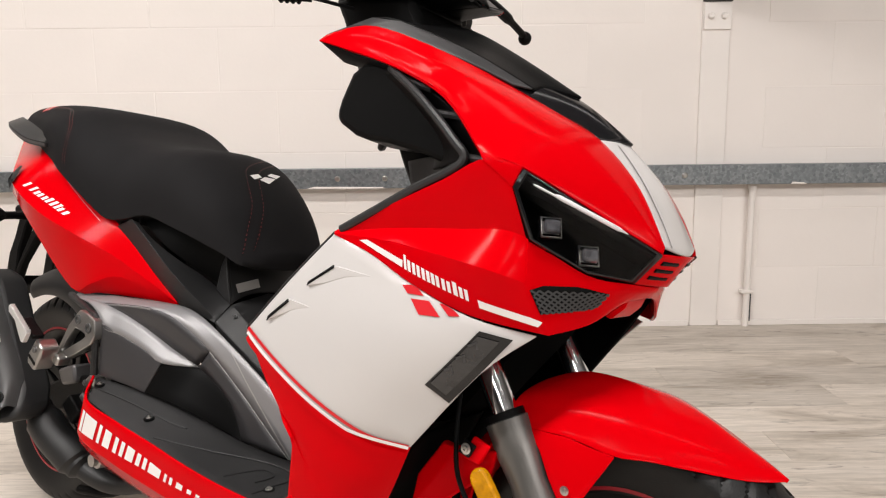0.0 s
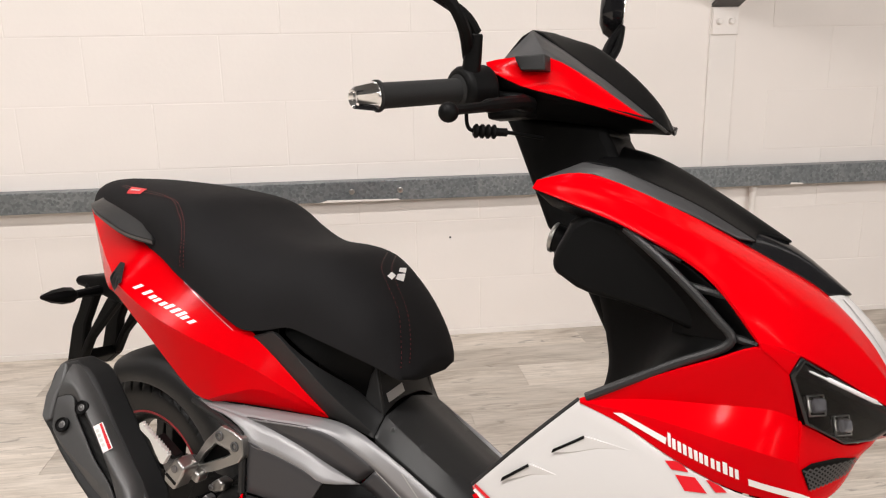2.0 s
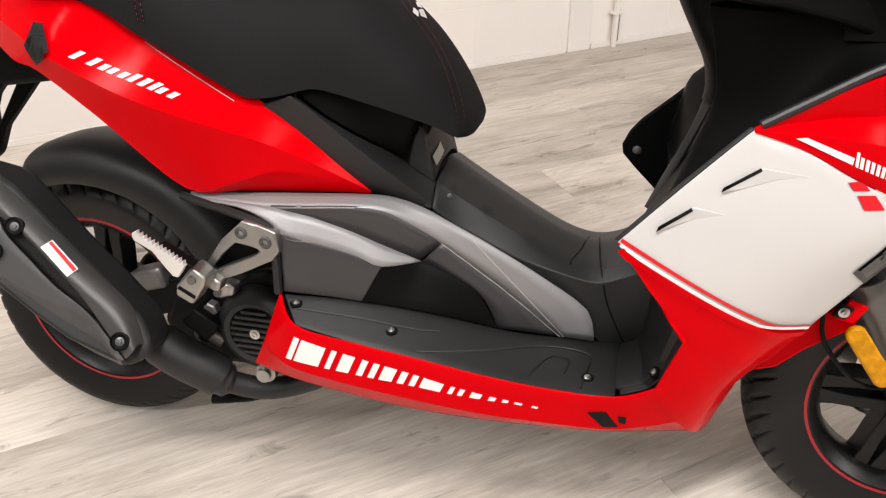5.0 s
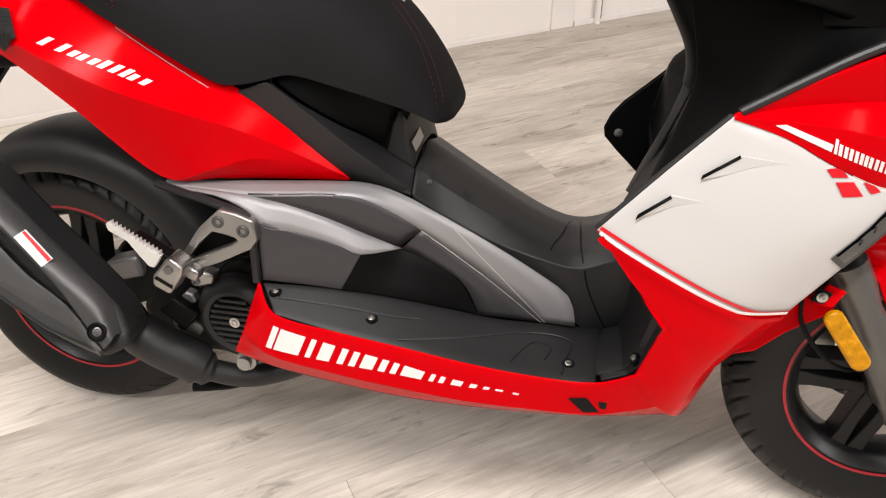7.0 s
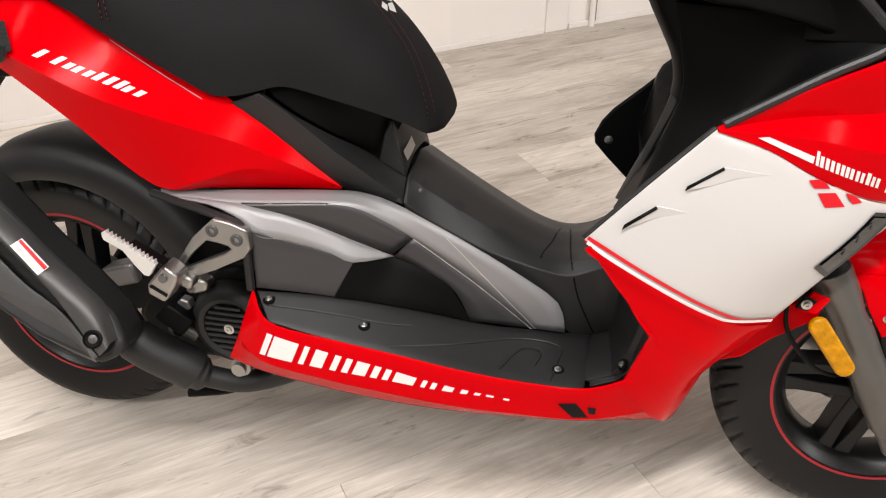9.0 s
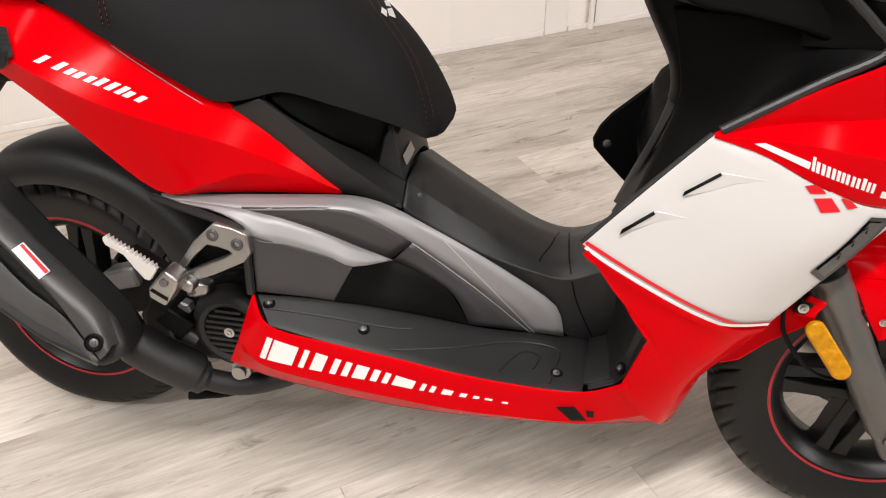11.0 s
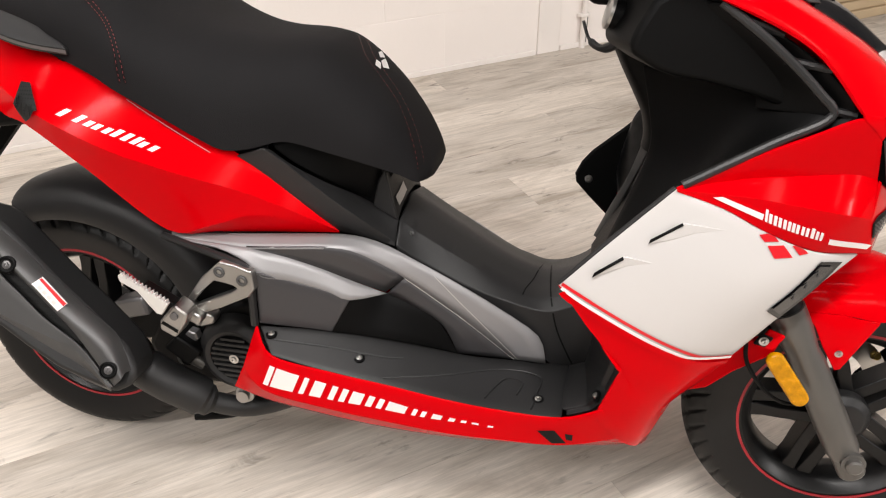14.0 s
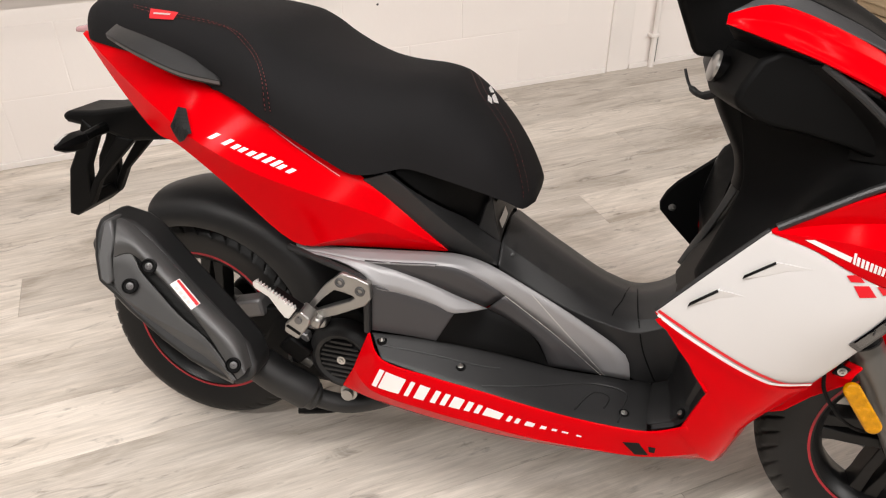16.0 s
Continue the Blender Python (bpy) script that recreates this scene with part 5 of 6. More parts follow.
sl = [[(-0.053, -0.220, 0.442), (-0.024, -0.209, 0.448), (-0.002, -0.218, 0.421), (0.033, -0.225, 0.391), (0.073, -0.232, 0.357), (0.128, -0.238, 0.320), (0.183, -0.253, 0.265)],
    [(-0.050, -0.230, 0.408), (-0.040, -0.236, 0.389), (-0.005, -0.240, 0.367), (0.040, -0.241, 0.347), (0.085, -0.241, 0.330), (0.128, -0.242, 0.309), (0.178, -0.256, 0.264)],
    [(-0.062, -0.220, 0.388), (-0.053, -0.227, 0.371), (-0.021, -0.232, 0.345), (0.028, -0.235, 0.315), (0.076, -0.239, 0.285), (0.123, -0.239, 0.260), (0.166, -0.237, 0.243)]]
guard = panel("heat_shield", sh, GUNBLACK, muffler, (0, -1, 0.5), 5, 4, True, 0.003, 0.001, both=False, label="satin grey-black pressed heat shield", angle=40)
panel("shield_fin", sl, GUNBLACK, guard, (0, -1, 0), 5, 3, False, 0.003, 0.001, both=False, label="satin black lower fin of the shield", angle=25)
panel("shield_mesh", [[(x, y + 0.005, z + 0.004) for x, y, z in sh[3][1:6]], [(x, y + 0.005, z - 0.004) for x, y, z in sl[0][1:6]]], PERFORATED, guard, (0, -1, 0.5), 5, 3, False, 0.002, 0.0, both=False, label="black perforated shield insert")
part("rear_cap", leaning([(-0.079, 0.497), (-0.067, 0.501), (-0.054, 0.469), (-0.057, 0.444), (-0.047, 0.405), (-0.053, 0.401), (-0.066, 0.409), (-0.078, 0.443)], -0.002, 0.03), GUNBLACK, muffler, "satin grey silencer end cap", bevel=0.004)
for x, z in ((0.013, 0.435), (-0.015, 0.402), (0.178, 0.292)):
    out = -0.010 if x > -0.01 else -0.004
    way = Vector((0.24, -0.87, 0.43))
    at = Vector((x, lean(x, z) + out, z))
    part("shield_washer", lathe_bm([(-0.004, 0.0135), (0.0015, 0.0135), (0.0025, 0.0115), (0.0005, 0.0105), (-0.001, 0.0)], way, at, 20), MATTE, guard, "black recessed washer")
    screw(guard, at - way * 0.001, way, 0.0040, GUN)
sticker = part("warning_sticker", leaning([(0.052, 0.409), (0.066, 0.418), (0.107, 0.382), (0.094, 0.372)], -0.0098, -0.0088), DECAL_WHITE, guard, "white warning sticker with a red band")
part("sticker_band", leaning([(0.0625, 0.4148), (0.0655, 0.4168), (0.1055, 0.3818), (0.1015, 0.3788)], -0.0104, -0.0098), DECAL_RED, sticker)
for k in range(4):
    f = 0.12 + 0.2 * k
    a, b = Vector((0.0555, 0.4085)).lerp(Vector((0.0935, 0.3755)), f), Vector((0.0595, 0.4113)).lerp(Vector((0.0975, 0.3783)), f)
    d = Vector((0.0052, -0.0045))
    part("sticker_bar", leaning([a, b, b + d, a + d], -0.0102, -0.0098), PLATEALU, sticker, "pale grey bar")
part("tail_spout", tube_bm([(-0.085, -0.175, 0.445), (-0.104, -0.180, 0.441), (-0.112, -0.182, 0.439)], [0.026, 0.022, 0.014], 16), EXHAUST, muffler)
part("exhaust_pipe", tube_bm(spline([(0.15, -0.165, 0.262), (0.205, -0.160, 0.222), (0.25, -0.148, 0.192), (0.28, -0.135, 0.168), (0.335, -0.11, 0.150), (0.41, -0.08, 0.168), (0.47, -0.03, 0.20)], 5), [0.026] * 3 + [0.033] * 10 + [0.027] * 2 + [0.018] * 16, 16), EXHAUST, scooter, "black exhaust pipe")
part("pipe_flange", prism_bm([(0.21, 0.275), (0.235, 0.30), (0.275, 0.275), (0.25, 0.245)], -0.15, -0.10), MATTE, scooter, bevel=0.004)

# engine, fan cover and swing arm
part("engine_case", prism_bm([(0.14, 0.24), (0.17, 0.30), (0.25, 0.34), (0.40, 0.33), (0.46, 0.25), (0.42, 0.17), (0.25, 0.17), (0.15, 0.20)], -0.09, 0.11), MATTE, scooter, "black engine casing", bevel=0.012)
part("belt_case", prism_bm([(-0.05, 0.20), (0.0, 0.265), (0.12, 0.285), (0.40, 0.30), (0.44, 0.20), (0.10, 0.165)], 0.075, 0.125), MATTE, scooter, "black belt drive casing", bevel=0.012)
fan = part("fan_cover", lathe_bm([(0, 0.070), (0.020, 0.070), (0.034, 0.066), (0.043, 0.058), (0.046, 0.050), (0.043, 0.043), (0.036, 0.0405), (0.036, 0)], (0, -1, 0), (0.328, -0.095, 0.265), 48), BLACK, scooter, "round black ribbed fan cover")
for k in range(8):
    h = -0.0343 + 0.0098 * k
    w = math.sqrt(max(0.0, 0.040 ** 2 - h * h))
    part("fan_slat", box_bm((0.328 - w, -0.140, 0.265 + h - 0.0022), (0.328 + w, -0.130, 0.265 + h + 0.0022)), BLACK, fan)
part("fan_shroud", prism_bm([(0.256, 0.262), (0.262, 0.219), (0.294, 0.192), (0.334, 0.200), (0.365, 0.25), (0.368, 0.34), (0.348, 0.358), (0.312, 0.352), (0.278, 0.318)], -0.112, -0.085), MATTE, fan, "black fan shroud", bevel=0.010, segments=3)
screw(fan, (0.328, -0.1405, 0.265), (0, -1, 0), 0.0052)

# passenger foot peg bracket
outer = [(0.358, 0.476), (0.383, 0.472), (0.405, 0.464), (0.408, 0.437), (0.399, 0.424), (0.352, 0.399), (0.308, 0.380), (0.292, 0.397), (0.326, 0.446)]
inner = [(0.345, 0.443), (0.363, 0.441), (0.376, 0.438), (0.380, 0.434), (0.370, 0.427), (0.341, 0.413), (0.309, 0.397), (0.306, 0.401), (0.325, 0.424)]
bracket = part("peg_bracket", ring_prism_bm(outer, inner, -0.206, -0.190), ALU, scooter, "cast aluminium passenger foot peg bracket", bevel=0.0035, segments=3)
part("bracket_backing", prism_bm([(0.30, 0.398), (0.334, 0.452), (0.360, 0.468), (0.401, 0.458), (0.404, 0.432), (0.396, 0.42), (0.312, 0.382)], -0.1885, -0.180), MATTE, bracket, "black plate behind the bracket", bevel=0.003)
for x, z in ((0.356, 0.459), (0.390, 0.449)):
    part("bolt_head", lathe_bm([(0, 0.0085), (0.0015, 0.0085), (0.0025, 0.0072), (0.0025, 0.0044), (-0.001, 0.0038), (-0.001, 0)], (0, -1, 0), (x, -0.206, z), 18), GUNBLACK, bracket, "dark socket bolt")
edge_a, edge_b = Vector((0.239, 0.472)), Vector((0.305, 0.434))
edge_d, edge_n = (edge_b - edge_a) / 26, Vector((0.50, 0.866))
saw = [edge_a + edge_d * k + edge_n * (0.0030 if k % 2 else -0.0022) for k in range(27)]
peg = part("foot_peg", prism_bm([(0.238, 0.459), (0.236, 0.464), (0.236, 0.469)] + [tuple(q) for q in saw] + [(0.306, 0.432), (0.294, 0.414), (0.287, 0.415), (0.276, 0.428), (0.262, 0.447)], -0.266, -0.258), PEGALU, bracket, "flat toothed aluminium foot peg folded up", bevel=0.0008)
part("peg_underside", prism_bm([(0.262, 0.452), (0.309, 0.427), (0.304, 0.420), (0.268, 0.442)], -0.256, -0.236), MATTE, peg, "black inner side of the peg", bevel=0.002)
hinge = part("peg_hinge", prism_bm([(0.302, 0.421), (0.322, 0.407), (0.317, 0.393), (0.298, 0.365), (0.275, 0.376), (0.277, 0.391), (0.287, 0.403)], -0.248, -0.215), ALU, bracket, "cast aluminium peg hinge", bevel=0.004, segments=3)
part("hinge_slot", prism_bm([(0.279, 0.388), (0.283, 0.392), (0.305, 0.380), (0.303, 0.375)], -0.2487, -0.246), MATTE, hinge)
part("hinge_pin", lathe_bm([(0, 0.006), (0.003, 0.006), (0.0035, 0.0)], (0, -1, 0), (0.302, -0.248, 0.403), 14), GUN, hinge)
part("hinge_lug", prism_bm([(0.311, 0.397), (0.328, 0.389), (0.322, 0.373), (0.306, 0.379)], -0.222, -0.198), ALU, bracket, bevel=0.004)
part("swing_arm", prism_bm([(-0.02, 0.215), (-0.01, 0.255), (0.10, 0.30), (0.24, 0.33), (0.28, 0.30), (0.16, 0.25), (0.05, 0.215)], -0.088, -0.068), MATTE, scooter, "black rear swing arm", bevel=0.005)
part("axle_nut", lathe_bm([(0, 0.02), (0.006, 0.02), (0.0065, 0.014), (0.016, 0.014), (0.018, 0.008), (0.018, 0)], (0, -1, 0), (0, -0.086, RR), 6), STEEL, scooter)
part("centre_stand", tube_bm(spline([(0.36, -0.07, 0.15), (0.30, -0.09, 0.118), (0.25, -0.105, 0.112), (0.225, -0.11, 0.110)], 4), [0.008] * 13, 10), MATTE, scooter, "folded black centre stand")
part("stand_spring", tube_bm([(0.27, -0.125, 0.145), (0.35, -0.115, 0.155)], 0.0045, 8), CHROME, scooter, "bright stand spring")
part("engine_stud", lathe_bm([(0, 0.016), (0.02, 0.016), (0.022, 0.011), (0.03, 0.011), (0.03, 0)], (0, -1, 0), (0.345, -0.13, 0.205), 12), ALU, scooter)
casting = part("carburettor_cover", prism_bm([(0.266, 0.330), (0.284, 0.345), (0.302, 0.340), (0.298, 0.325), (0.275, 0.316)], -0.14, -0.115), ALU, scooter, "cast aluminium engine cover lug", bevel=0.004)
screw(casting, (0.273, -0.1405, 0.327), (0, -1, 0), 0.004, GUN)
part("engine_bolt", lathe_bm([(-0.01, 0.012), (0.004, 0.012), (0.006, 0.009), (0.0062, 0.0)], (0, -1, 0), (0.252, -0.128, 0.291), 6), GUN, scooter, "dull engine bolt")
part("intake_hose", tube_bm(spline([(0.222, -0.118, 0.238), (0.240, -0.122, 0.244), (0.262, -0.118, 0.232)], 4), 0.012, 14), FORK, scooter, "grey breather hose")
part("hose_clip", tube_bm([(0.231, -0.1205, 0.2415), (0.237, -0.1215, 0.2430)], 0.0138, 14), MATTE, scooter, "black hose clip")
part("rear_caliper", prism_bm([(0.09, 0.315), (0.15, 0.335), (0.16, 0.30), (0.11, 0.285)], -0.10, -0.06), GUN, scooter, "grey rear casting", bevel=0.006)
part("side_stand", tube_bm([(0.45, 0.10, 0.22), (0.40, 0.24, 0.045)], 0.011, 10), MATTE, scooter, "black side stand")

# ---- handlebar ----
hk = [(0.785, 0, 1.085), (0.803, 0, 1.114), (0.84, 0, 1.108), (0.875, 0, 1.094), (0.929, 0, 1.054), (0.968, 0, 1.014), (0.984, 0, 0.981)]
hs = [(0.789, -0.140, 1.063), (0.808, -0.098, 1.107), (0.851, -0.080, 1.080), (0.910, -0.066, 1.040), (0.948, -0.050, 1.011), (0.978, -0.027, 0.986), (0.984, -0.020, 0.980)]
hr = [(0.797, -0.150, 1.061), (0.848, -0.140, 1.064), (0.895, -0.118, 1.042), (0.933, -0.098, 1.016), (0.958, -0.085, 0.999), (0.976, -0.068, 0.990), (0.985, -0.025, 0.980)]
ht = [(0.775, -0.165, 1.054), (0.797, -0.155, 1.060), (0.848, -0.140, 1.064), (0.895, -0.118, 1.042), (0.933, -0.098, 1.016), (0.958, -0.085, 0.999), (0.975, -0.068, 0.990)]
hb = [(0.782, -0.170, 1.043), (0.824, -0.158, 1.024), (0.866, -0.140, 1.014), (0.902, -0.125, 1.006), (0.934, -0.105, 0.998), (0.960, -0.088, 0.992), (0.976, -0.069, 0.989)]
hu = [(0.775, -0.120, 0.996), (0.800, -0.105, 0.991), (0.836, -0.090, 0.989), (0.877, -0.080, 0.985), (0.912, -0.060, 0.981), (0.955, -0.040, 0.981), (0.982, -0.020, 0.980)]
half = [((a[0] + b[0]) / 2, (a[1] + b[1]) / 2, (a[2] + b[2]) / 2 + 0.003) for a, b in zip(hs, hk)]
bar = panel("handlebar_cover", [hs, half, hk, flip(half), flip(hs)], MATTE, scooter, (0.2, 0, 1), 3, 4, True, both=False, label="matte black handlebar cover", angle=45)
panel("cover_strip", [hr, hs], GREY, bar, (0, -0.8, 0.5), 1, 3, False, label="dark grey cover strip", angle=50)
panel("handlebar_flash", [hb, ht], RED, bar, (0, -1, 0.2), 3, 3, False, label="glossy red handlebar flash", angle=40)
panel("lower_cover", [[(x, 0, z - 0.004) for x, y, z in hu], hu, hb], MATTE, bar, (0, -0.5, -0.8), 4, 3, False, angle=45)
part("dash_back", prism_bm([(0.765, 1.06), (0.792, 1.092), (0.805, 1.05), (0.79, 1.0), (0.768, 1.0)], -0.105, 0.105), MATTE, bar, bevel=0.01)
part("steering_neck", prism_bm([(0.752, 0.998), (0.913, 0.984), (0.913, 0.97), (0.922, 0.957), (0.95, 0.90), (0.92, 0.83), (0.838, 0.83), (0.799, 0.912), (0.775, 0.961)], -0.062, 0.062), MATTE, bar, bevel=0.02, segments=3)
TURN_LEFT = Matrix.Translation((0.79, 0, 0)) @ Matrix.Rotation(radians(-9), 4, "Z") @ Matrix.Translation((-0.79, 0, 0.012))
for s in (-1, 1):
    before = set(bar.children_recursive)
    part("cover_vent", prism_bm([(0.812, 1.062), (0.855, 1.064), (0.857, 1.043), (0.823, 1.043)], s * 0.150 - 0.011, s * 0.150 + 0.011), BLACK, bar, "black cover insert", bevel=0.002)
    a, b = Vector((0.757, s * 0.205, 1.012)), Vector((0.708, s * 0.315, 0.992))
    dd = (b - a).normalized()
    part("grip", tube_bm([a - dd * 0.02, a, a + dd * 0.002, b - dd * 0.004, b - dd * 0.003, b], [0.021, 0.021, 0.0158, 0.0158, 0.0195, 0.0195], 20), GRIP, bar, "black rubber grip")
    crown = lathe_bm([(0, 0.0165), (0.003, 0.0178), (0.006, 0.0168), (0.030, 0.0132), (0.032, 0.0105), (0.027, 0.0085), (0.027, 0)], dd, b, 24)
    for k, v in enumerate(crown.verts):
        if 0.008 < (v.co - b).dot(dd) < 0.031 and k % 4 < 2:
            v.co -= (v.co - b - dd * (v.co - b).dot(dd)) * 0.22
    part("bar_end", crown, CHROME, bar, "fluted chrome bar end", angle=20)
    sw = part("switch_gear", tube_bm([a - dd * 0.05, a - dd * 0.045, a - dd * 0.006, a], [0.024, 0.031, 0.031, 0.026], 18), MATTE, bar, "black switch housing", bevel=0.003)
    part("brake_clamp", prism_bm([(0.775, 1.02), (0.83, 1.015), (0.835, 0.985), (0.775, 0.98)], s * 0.135 - 0.02, s * 0.135 + 0.02), MATTE, bar, bevel=0.006)
    lev = spline([(0.83, s * 0.14, 1.002), (0.832, s * 0.18, 1.0), (0.822, s * 0.24, 0.990), (0.808, s * 0.300, 0.978)], 5)
    part("brake_lever", tube_bm(lev, [0.011] * 5 + [0.009] * 6 + [0.006] * 5, 10), MATTE, bar, "black brake lever")
    bm = bmesh.new()
    bmesh.ops.create_uvsphere(bm, u_segments=12, v_segments=8, radius=0.012, matrix=Matrix.Translation((0.805, s * 0.308, 0.975)))
    part("lever_ball", bm, MATTE, bar)
    wire = spline([(0.764, s * 0.190, 0.985), (0.766, s * 0.188, 0.969), (0.772, s * 0.180, 0.963), (0.797, s * 0.165, 0.963), (0.808, s * 0.150, 0.964), (0.836, s * 0.10, 0.961)], 4)
    part("cable", tube_bm(wire, 0.0026, 8), MATTE, bar, "black switch cable")
    ribs = [Vector((0.771, s * 0.181, 0.963)).lerp(Vector((0.806, s * 0.152, 0.964)), k / 17) for k in range(18)]
    part("cable_boot", tube_bm(ribs, [0.0095 if k % 3 else 0.0065 for k in range(12)] + [0.0055] * 6, 12), MATTE, bar, "black ribbed rubber cable boot")
    if s == 1:
        for ob in set(bar.children_recursive) - before:
            ob.data.transform(TURN_LEFT)
            if ob.name.startswith(("brake_lever", "lever_ball")):
                ob.data.transform(Matrix.Translation((0.033, -0.021, 0.024)))
    if s == -1:
        root, elbow, tip = (0.770, -0.197, 1.022), (0.779, -0.207, 1.083), (0.66, -0.31, 1.170)
        m = pose(0.64, -0.33, 1.21, 20, 8, -10)
        arms = ([elbow, (0.768, -0.228, 1.105), (0.722, -0.275, 1.136), tip], [(0.768, -0.200, 1.055), (0.776, -0.240, 1.092), (0.751, -0.268, 1.128), tip])
    else:
        root, elbow, tip = (0.803, 0.195, 1.085), (0.808, 0.205, 1.112), (0.816, 0.268, 1.180)
        m = pose(0.806, 0.280, 1.208, 0, 0, 200)
        arms = ([elbow, (0.808, 0.235, 1.146), tip], [(0.815, 0.205, 1.104), (0.820, 0.24, 1.140), tip])
    part("mirror_foot", tube_bm([root, Vector(root).lerp(Vector(elbow), 0.5), elbow], [0.013, 0.012, 0.010], 12), MATTE, bar, "black mirror foot", bevel=0.002)
    for arm in arms:
        st = spline(arm, 4)
        part("mirror_stem", tube_bm(st, [0.0085 - 0.002 * k / len(st) for k in range(len(st))], 10), MATTE, bar, "black forked mirror stem")
    ring = [(-0.032, 0.002), (-0.029, 0.040), (0.018, 0.046), (0.028, 0.035), (0.027, 0.0), (0.018, -0.018), (-0.004, -0.036), (-0.020, -0.046), (-0.031, -0.032)]
    bm = bmesh.new()
    loops = [[bm.verts.new(m @ Vector((d, u * k, w * k))) for u, w in ring] for d, k in ((-0.006, 1.0), (0.010, 1.0), (0.026, 0.78), (0.034, 0.42))]
    for a, b in zip(loops, loops[1:]):
        for k in range(len(ring)):
            bm.faces.new((a[k], a[(k + 1) % len(ring)], b[(k + 1) % len(ring)], b[k]))
    bm.faces.new(loops[0])
    bm.faces.new(loops[-1])
    bmesh.ops.recalc_face_normals(bm, faces=bm.faces)
    shell = part("mirror_shell", bm, GLOSSBLACK, bar, "angular gloss black mirror shell", angle=30, bevel=0.004)
    glass = lathe_bm([(0, 0.0), (0.0, 1.0), (0.002, 1.0), (0.002, 0)], (-1, 0, 0), (0, 0, 0), 28)
    for v in glass.verts:
        v.co = m @ Vector((-0.0065 + v.co.x * 0.5, v.co.y * 0.024, v.co.z * 0.036))
    part("mirror_glass", glass, CHROME, shell, "mirror glass")


# ---- lettering bars, stripes, lamps, seams and screws on the scooter's body ----
lay_each("brand_stripe", [[(1.0013, -0.2277, 0.6447), (1.0121, -0.2271, 0.6463), (1.0622, -0.2216, 0.6274), (1.0619, -0.2209, 0.6197)], [(1.1474, -0.1948, 0.5936), (1.2085, -0.1578, 0.5773), (1.2036, -0.1596, 0.5704), (1.1483, -0.1912, 0.585)]], DECAL_WHITE, side_panel, side_panel, "white stripe decal", cuts=4)
lay_each("brand_bar", blocks_on((1.0640, -0.2205, 0.6185), (0.0765, 0.0235, -0.0285), (-0.0010, -0.004, 0.0122), [(0.45, 1.3, 1), (1, 1, 2), (1, 1, 2), (1.5, 1, 3), (1, 1, 2), (0.65, 1.2, 1), (1, 1, 2)]), DECAL_WHITE, side_panel, side_panel, "small white bar", cuts=3)
lay_each("diamond_mark", [[(1.0621, -0.2191, 0.6001), (1.0781, -0.2154, 0.6018), (1.0876, -0.2115, 0.5904), (1.0699, -0.2179, 0.5913)], [(1.0743, -0.2172, 0.5861), (1.0942, -0.2097, 0.5857), (1.1082, -0.2061, 0.5694), (1.0857, -0.2157, 0.5698)],
    [(1.1052, -0.2053, 0.5842), (1.1157, -0.2018, 0.5846), (1.1274, -0.1967, 0.5726), (1.1165, -0.202, 0.5715)]], DECAL_RED, white_panel, white_panel, "red diamond mark")
edge_line = spline([(0.8402, -0.2443, 0.5203), (0.9123, -0.2479, 0.4821), (0.9897, -0.2353, 0.4412), (1.0308, -0.2137, 0.4211), (1.0677, -0.1904, 0.4144)], 8)
line_on("red_pinstripe", edge_line, 0.0042, DECAL_RED, white_panel, white_panel, "thin red pinstripe")
line_on("white_pinstripe", [(p.x - 0.0010, p.y, p.z - 0.0070) for p in edge_line], 0.0042, DECAL_WHITE, white_panel, white_panel, "thin white pinstripe", lift=0.0014)
line_on("red_edge_film", [(p.x - 0.0020, p.y, p.z - 0.0128) for p in edge_line], 0.0085, RED, lower_panel, lower_panel, lift=0.0026)
for wedge, slit in (([(0.9374, -0.2395, 0.5842), (0.9747, -0.2332, 0.6116), (1.0266, -0.2276, 0.6044), (0.9897, -0.2344, 0.5994), (0.9636, -0.2383, 0.5898)], [(0.9372, -0.2392, 0.5846), (0.9385, -0.2385, 0.5893), (0.9727, -0.2334, 0.6124), (0.9742, -0.2337, 0.6094)]),
    ([(0.8765, -0.244, 0.5346), (0.9112, -0.2417, 0.565), (0.9454, -0.2433, 0.5597), (0.9143, -0.2438, 0.5514)], [(0.8764, -0.2439, 0.5344), (0.8782, -0.2434, 0.5405), (0.9093, -0.2418, 0.565), (0.9113, -0.2422, 0.562)])):
    bm = bmesh.new()
    low = [bm.verts.new(Vector(p) + Vector((0, 0.002, 0))) for p in wedge]
    high = [bm.verts.new(Vector(p) + Vector((-0.001, -0.0042 if k < 2 else -0.0005, 0.001))) for k, p in enumerate(wedge)]
    bm.faces.new(high)
    for k in range(len(low)):
        j = (k + 1) % len(low)
        bm.faces.new((low[k], low[j], high[j], high[k]))
    bmesh.ops.recalc_face_normals(bm, faces=bm.faces)
    scoop = part("air_scoop", bm, WHITE, white_panel, "raised white air scoop", bevel=0.0008)
    bm = bmesh.new()
    bm.faces.new([bm.verts.new(Vector(p) + Vector((-0.0006, -0.0048, 0.0006))) for p in slit])
    face_out(bm, (0, -1, 0))
    part("scoop_slit", bm, MATTE, scoop, "dark scoop slit", solid=0.002)

lamp_q = [(1.0936, -0.2041, 0.493), (1.1145, -0.1842, 0.4738), (1.1782, -0.1658, 0.5529), (1.149, -0.189, 0.5591)]
side_lamp = lay("side_lamp", [lamp_q], GLOSSBLACK, white_panel, scooter, "smoked black front indicator lamp", lift=0.0015, cuts=4)
